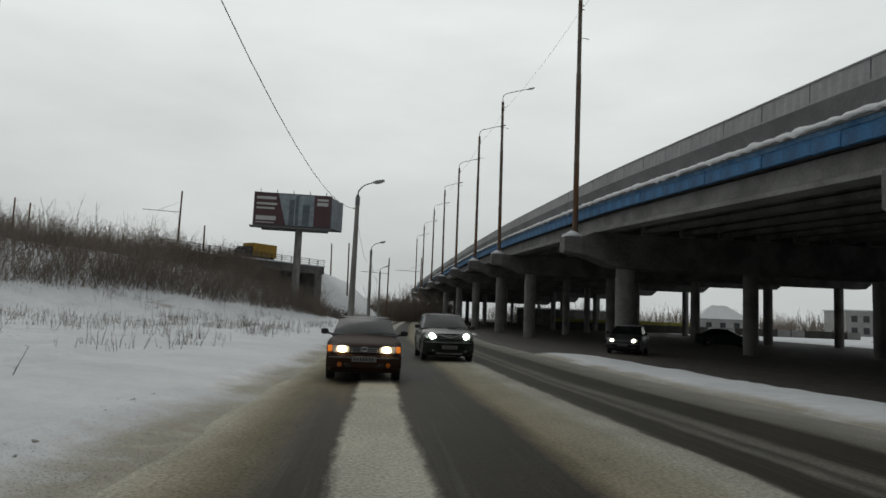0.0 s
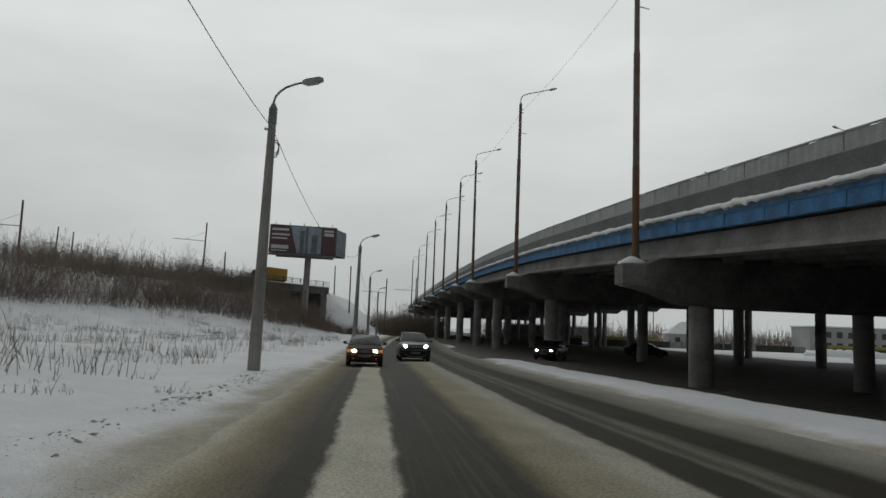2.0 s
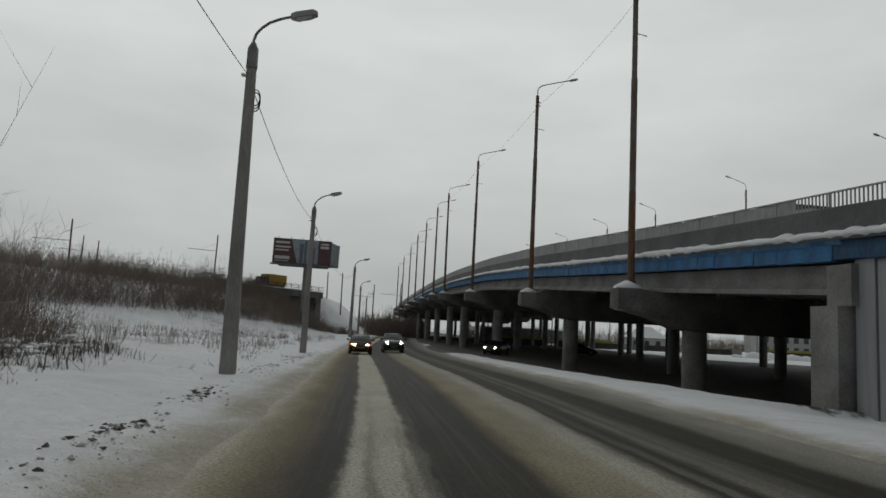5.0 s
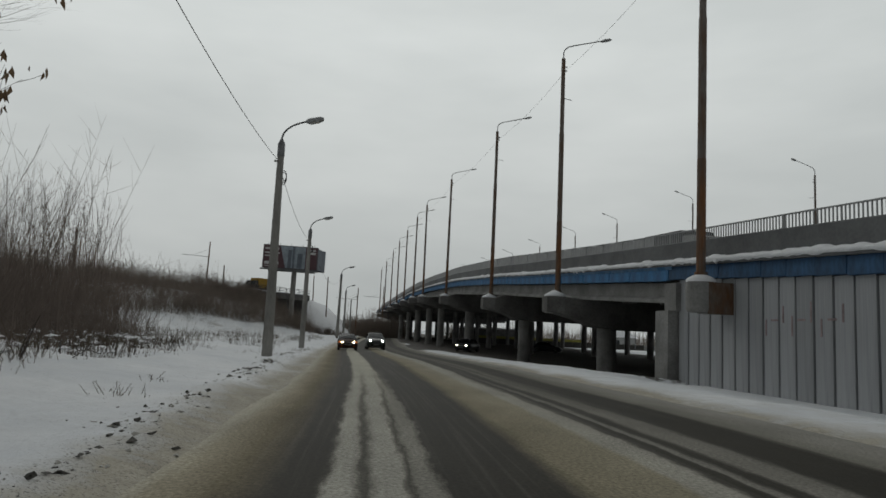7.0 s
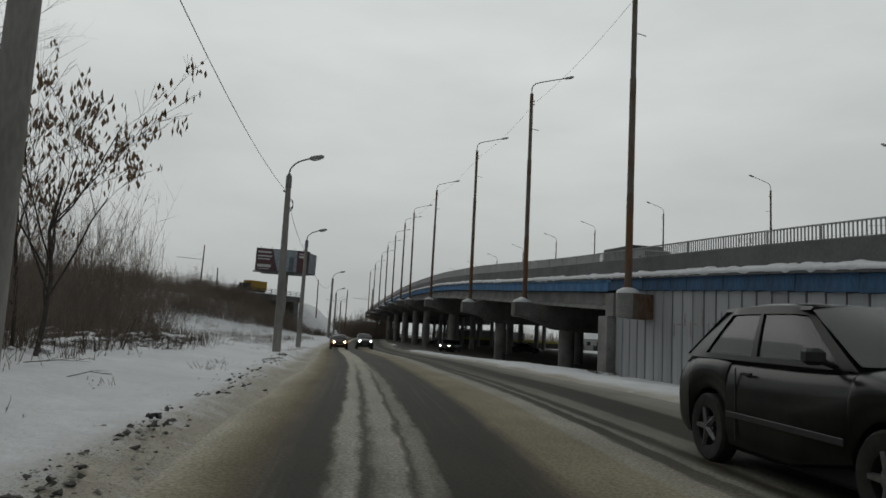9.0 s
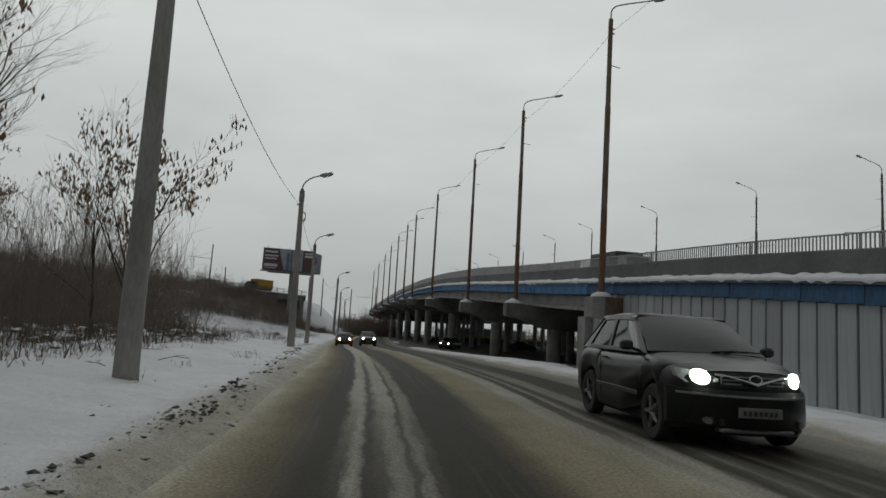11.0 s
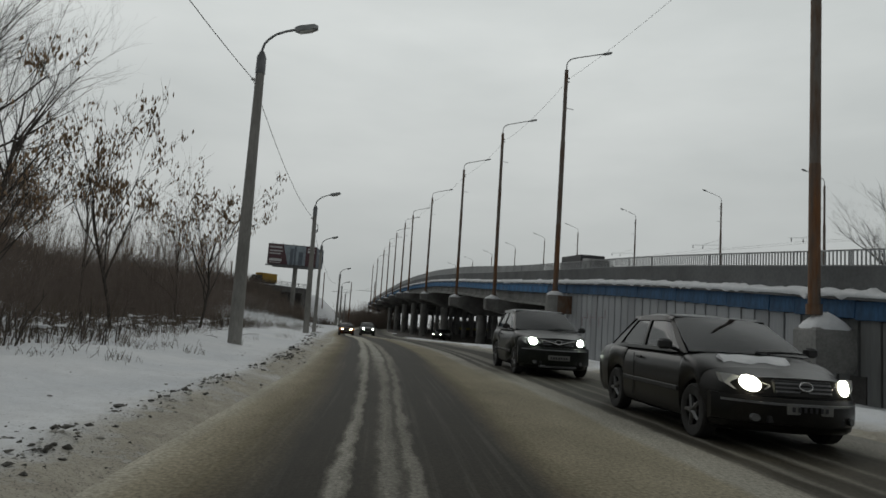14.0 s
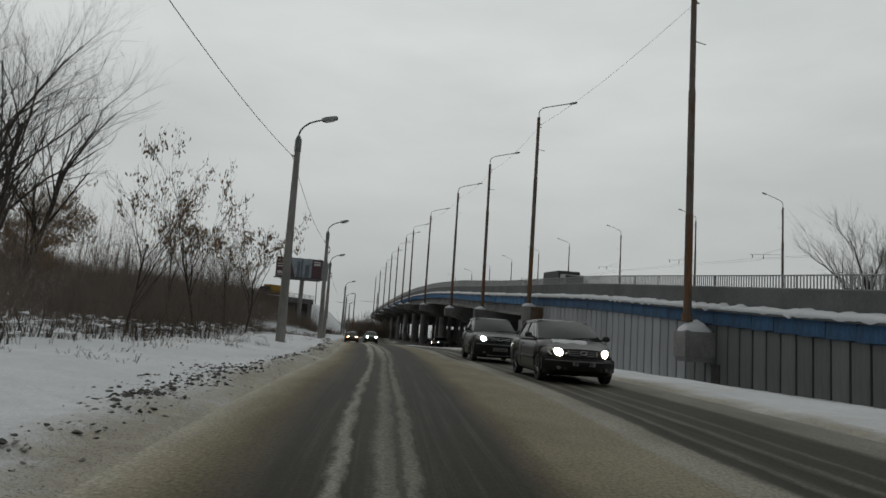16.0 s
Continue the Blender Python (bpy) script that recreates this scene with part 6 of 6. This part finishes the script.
def tree(label, x, y, height, spread, limbs, trunk_r, seeds, lean=(0, 0), twig_n=3, levels=4, seed_m=None, seed=1, name="tree", leaf=1.0):
    """A leafless tree: tapering trunk and limbs, twigs, and hanging seed clusters where it has them."""
    r = np.random.default_rng(seed)
    z = ground_z(x, y)
    t = thing(name, label, "tree", at=pose(x, y, z))
    wood, crown, fruit = Geo(), Geo(), Geo()
    ends = []

    def grow(p, d, length, rad, depth):
        steps = 4
        pts = [p]
        for i in range(steps):
            d = d + r.normal(0, 0.09, 3) + np.array((0, 0, 0.04))
            d = d / np.linalg.norm(d)
            pts.append(pts[-1] + d * length / steps)
        radii = [rad * (1 - 0.55 * i / steps) for i in range(steps + 1)]
        if depth <= 1:
            wood.tube([tuple(q) for q in pts], radii, 8 if depth == 0 else 6, caps=False)
        else:
            for a, b, ra, rb in zip(pts, pts[1:], radii, radii[1:]):
                thin(crown, a, b, ra, rb)
        if depth >= levels:
            ends.append((pts[-1], d))
            ends.append((pts[2], d))
            return
        n = limbs if depth == 0 else twig_n + (depth < 2)
        for i in range(n):
            k = r.uniform(0.35, 1.0) if depth else r.uniform(0.25, 1.0)
            j = min(steps - 1, int(k * steps))
            q = pts[j] + (pts[j + 1] - pts[j]) * (k * steps - j)
            a = r.uniform(0, 2 * math.pi)
            out = np.array((math.cos(a), math.sin(a), 0)) * spread + d * r.uniform(0.7, 1.3)
            out /= np.linalg.norm(out)
            grow(q, out, length * r.uniform(0.45, 0.68), max(0.005, rad * (1 - 0.5 * k) * r.uniform(0.42, 0.6)), depth + 1)
        ends.append((pts[-1], d))

    grow(np.array((0.0, 0.0, -0.2)), np.array((lean[0], lean[1], 1.0)), height * 0.62, trunk_r, 0)
    part("trunk", wood, M_bark, t, "dark trunk and limbs", smooth=True)
    part("crown", crown, M_bark, t, kind="stuff")
    if seeds:
        for p, d in ends:
            if r.random() > seeds:
                continue
            for _ in range(r.integers(2, 5)):
                q = p + r.normal(0, 0.09 * leaf, 3)
                ln, w = leaf * r.uniform(0.09, 0.19), leaf * r.uniform(0.016, 0.036)
                a = r.uniform(0, math.pi)
                c, s = math.cos(a) * w, math.sin(a) * w
                dx, dy = r.normal(0, 0.03, 2)
                k = len(fruit.v)
                fruit.v += [tuple(q), (q[0] + c, q[1] + s, q[2] - ln * 0.5), (q[0] + dx, q[1] + dy, q[2] - ln), (q[0] - c, q[1] - s, q[2] - ln * 0.55), (q[0] - s * 0.6, q[1] + c * 0.6, q[2] - ln * 0.5)]
                fruit.f += [(k, k + 1, k + 2), (k, k + 2, k + 3), (k, k + 2, k + 4)]
        part("foliage", fruit, seed_m or M_seed, t, "hanging dry brown seed clusters", kind="stuff")
    return t


tree("slender maple with dry hanging seed clusters by the verge", -4.9, -24.6, 5.7, 0.62, 9, 0.055, 0.3, (0.05, 0.0), seed=3, leaf=1.2)
tree("slender maple with dry hanging seed clusters in the thicket", -6.4, -22.5, 5.6, 0.45, 7, 0.05, 0.16, (-0.05, 0.1), seed=4)
tree("young maple hung with dry brown seed clusters", -5.5, -31.2, 6.5, 0.42, 8, 0.055, 0.3, (0.03, 0.0), seed=8, leaf=1.25)
tree("young maple hung with dry brown seed clusters", -7.0, -29.6, 6.6, 0.42, 8, 0.048, 0.16, (-0.08, 0.05), seed=9, leaf=1.25)
tree("bare sapling standing in the thicket", -5.4, -38.6, 5.0, 0.45, 8, 0.045, 0.12, (0.02, 0.0), seed=12)
for i, (x, y, h, lx) in enumerate(((-36, 6, 29, 0.14), (-40, 9, 31, 0.0), (-35.5, 1, 25, 0.25), (-44, 2, 29, 0.0), (-37, 14, 25, 0.16))):
    tree("tall bare tree behind the thicket", x, y, h, 0.52, 12, 0.34, 0, (lx, 0.0), twig_n=4, levels=4, seed=20 + i)
for i, (x, y, h) in enumerate(((-37.5, 18, 13.5), (-41.5, 22, 16.0), (-36.0, 13, 11.0), (-43.0, 14, 15.0))):
    tree("small tree with withered brown leaves behind the thicket", x, y, h, 0.8, 11, 0.12, 0.65, (0.05, 0.0), twig_n=4, seed=30 + i, leaf=2.0)
tree("bare tree beyond the far edge of the flyover", 60.5, 21.0, 19.5, 0.42, 15, 0.28, 0, (0, 0), twig_n=5, seed=41)
tree("bare tree beyond the far edge of the flyover", 65.0, 25.0, 18.0, 0.45, 14, 0.26, 0, (0, 0), twig_n=5, seed=42)

# ---- clods of dirty snow along the road's edge ----
M_lump = mat("grey_snow_lump", (0.5, 0.49, 0.46), 0.85, var=0.4, scale=3, fine=18, bump=0.4, color2=(0.26, 0.245, 0.21))
M_clod = mat("dirty_snow_clod", (0.16, 0.152, 0.136), 0.9, var=0.5, scale=14, fine=40, bump=0.4, color2=(0.04, 0.039, 0.034))


def clods(name, label, count, y0, y1, spread, s0, s1, m, shift=0.0):
    """Rough lumps lying along the ploughed ridge."""
    g = Geo()
    cy = rng.uniform(y0, y1, count)
    cx = road_left(cy) - windrow(cy) - shift - rng.normal(0, spread, count)
    keep = np.array([noise.noise(Vector((a * 0.7, b * 0.45, 2))) for a, b in zip(cx, cy)]) > rng.uniform(-0.3, 0.45, count)
    cx, cy = cx[keep], cy[keep]
    for x, y, z in zip(cx, cy, land(cx, cy)[0]):
        s = s0 + (s1 - s0) * rng.random() ** 4
        k = len(g.v)
        for a, b, c in ((0, 0, -0.6), (1, 0, 0), (0.3, 0.95, 0.1), (-0.8, 0.6, -0.1), (-0.8, -0.6, 0.1), (0.3, -0.95, 0), (0.2, 0.1, 0.75)):
            g.v.append((x + 1.2 * s * (a + rng.normal(0, 0.35)), y + s * (b + rng.normal(0, 0.3)), z + s * 0.85 * (c + 0.3 + rng.normal(0, 0.25))))
        g.f += [(k, k + 2, k + 1), (k, k + 3, k + 2), (k, k + 4, k + 3), (k, k + 5, k + 4), (k, k + 1, k + 5), (k + 6, k + 1, k + 2), (k + 6, k + 2, k + 3), (k + 6, k + 3, k + 4), (k + 6, k + 4, k + 5), (k + 6, k + 5, k + 1)]
    return solid(name, g, m, label, "snow clods", True, kind="stuff")


clods("snow_clods", "dark dirty clods thrown up along the verge", 2600, -57, -12, 0.13, 0.004, 0.042, M_clod)
clods("snow_clods", "dark dirty clods scattered over the snow", 380, -57, 0, 0.5, 0.006, 0.036, M_clod, 0.4)
clods("snow_clods", "small brown lumps of frozen slush along the verge", 600, -16, 24, 0.2, 0.004, 0.02, M_clod)
clods("snow_clods", "patch of dark rubble and slush on the verge", 2600, -53.5, -45, 0.32, 0.003, 0.036, M_clod, 0.15)
clods("snow_clods", "lumps of grey snow along the verge", 5200, -58, 16, 0.2, 0.006, 0.034, M_lump, -0.05)

# ---- snow caught in the foot of the thicket ----
g = Geo()
for x, y, z in scatter(1500, -57, 20, -0.4, 3.6):
    s = 0.04 + 0.13 * rng.random() ** 2
    k, rise = len(g.v), z + 0.4 * rng.random() ** 2
    for a, b, c in ((0, 0, -0.5), (1, 0, -0.1), (0.3, 0.95, 0), (-0.8, 0.6, -0.1), (-0.8, -0.6, 0), (0.3, -0.95, -0.1), (0.0, 0.1, 0.6)):
        g.v.append((x + 1.5 * s * (a + rng.normal(0, 0.25)), y + 1.2 * s * (b + rng.normal(0, 0.25)), rise + s * 0.8 * (c + rng.normal(0, 0.15))))
    g.f += [(k, k + 2, k + 1), (k, k + 3, k + 2), (k, k + 4, k + 3), (k, k + 5, k + 4), (k, k + 1, k + 5), (k + 6, k + 1, k + 2), (k + 6, k + 2, k + 3), (k + 6, k + 3, k + 4), (k + 6, k + 4, k + 5), (k + 6, k + 5, k + 1)]
solid("snow_clumps", g, M_snow, "clumps of snow caught among the stems of the thicket", "snow", True, kind="stuff", angle=80)

# ---- fallen branches and a torn scrap lying on the verge ----


def fallen_branch(x, y, length, turn, seed):
    r = np.random.default_rng(seed)
    g = Geo()
    z = ground_z(x, y) + 0.03

    def fork(p, a, ln, rad, depth):
        pts, rise = [p], r.uniform(0.05, 0.3)
        for i in range(4):
            a += r.normal(0, 0.18)
            q = pts[-1]
            pts.append((q[0] + math.cos(a) * ln / 4, q[1] + math.sin(a) * ln / 4, q[2] + rise * ln / 4 * (1 if i < 2 else -0.5)))
        g.tube(pts, [rad * (1 - 0.2 * i) for i in range(5)], 5)
        if depth < 2:
            for i in (1, 2, 3):
                fork(pts[i], a + r.choice((-1, 1)) * r.uniform(0.4, 0.9), ln * 0.5, rad * 0.55, depth + 1)

    fork((x, y, z), turn, length, 0.008, 0)
    return solid("fallen_branch", g, M_bark, "thin dark branch lying on the snowy verge", "branch", True, group="fallen branches")


fallen_branch(-2.6, -28.4, 0.6, 0.2, 51)
fallen_branch(-2.75, -30.6, 0.45, 2.6, 52)
fallen_branch(-3.9, -27.0, 1.0, 0.2, 54)
fallen_branch(-4.3, -19.5, 1.5, -0.3, 55)
scrap = thing("plastic_scrap", "torn scrap of black plastic half buried in the verge", "scrap", at=pose(-0.52, -31.0, ground_z(-0.52, -31.0) + 0.01, 0, 0, 25) @ Matrix.Scale(0.5, 4))
for k, (x, y, ln, tilt, turn) in enumerate(((0.0, 0.0, 0.26, 40, 10), (0.09, 0.07, 0.19, -25, 70), (-0.1, 0.05, 0.18, 55, -35), (0.04, -0.08, 0.14, 15, 130))):
    g = Geo()
    g.loft([[(ln * (u - 0.5), -0.05 * w, 0.07 * math.sin(u * 3.1) + 0.008), (ln * (u - 0.5), 0.05 * w, 0.07 * math.sin(u * 2.6) + 0.016), (ln * (u - 0.5), 0.05 * w, 0.07 * math.sin(u * 2.6)), (ln * (u - 0.5), -0.05 * w, 0.07 * math.sin(u * 3.1) - 0.006)] for u, w in ((0, 0.5), (0.2, 1.1), (0.5, 0.8), (0.8, 1.2), (1, 0.3))])
    ob = part("shred", g, M_dark, scrap)
    ob.matrix_basis = pose(x, y, 0.05, tilt, 15 * (-1) ** k, turn)
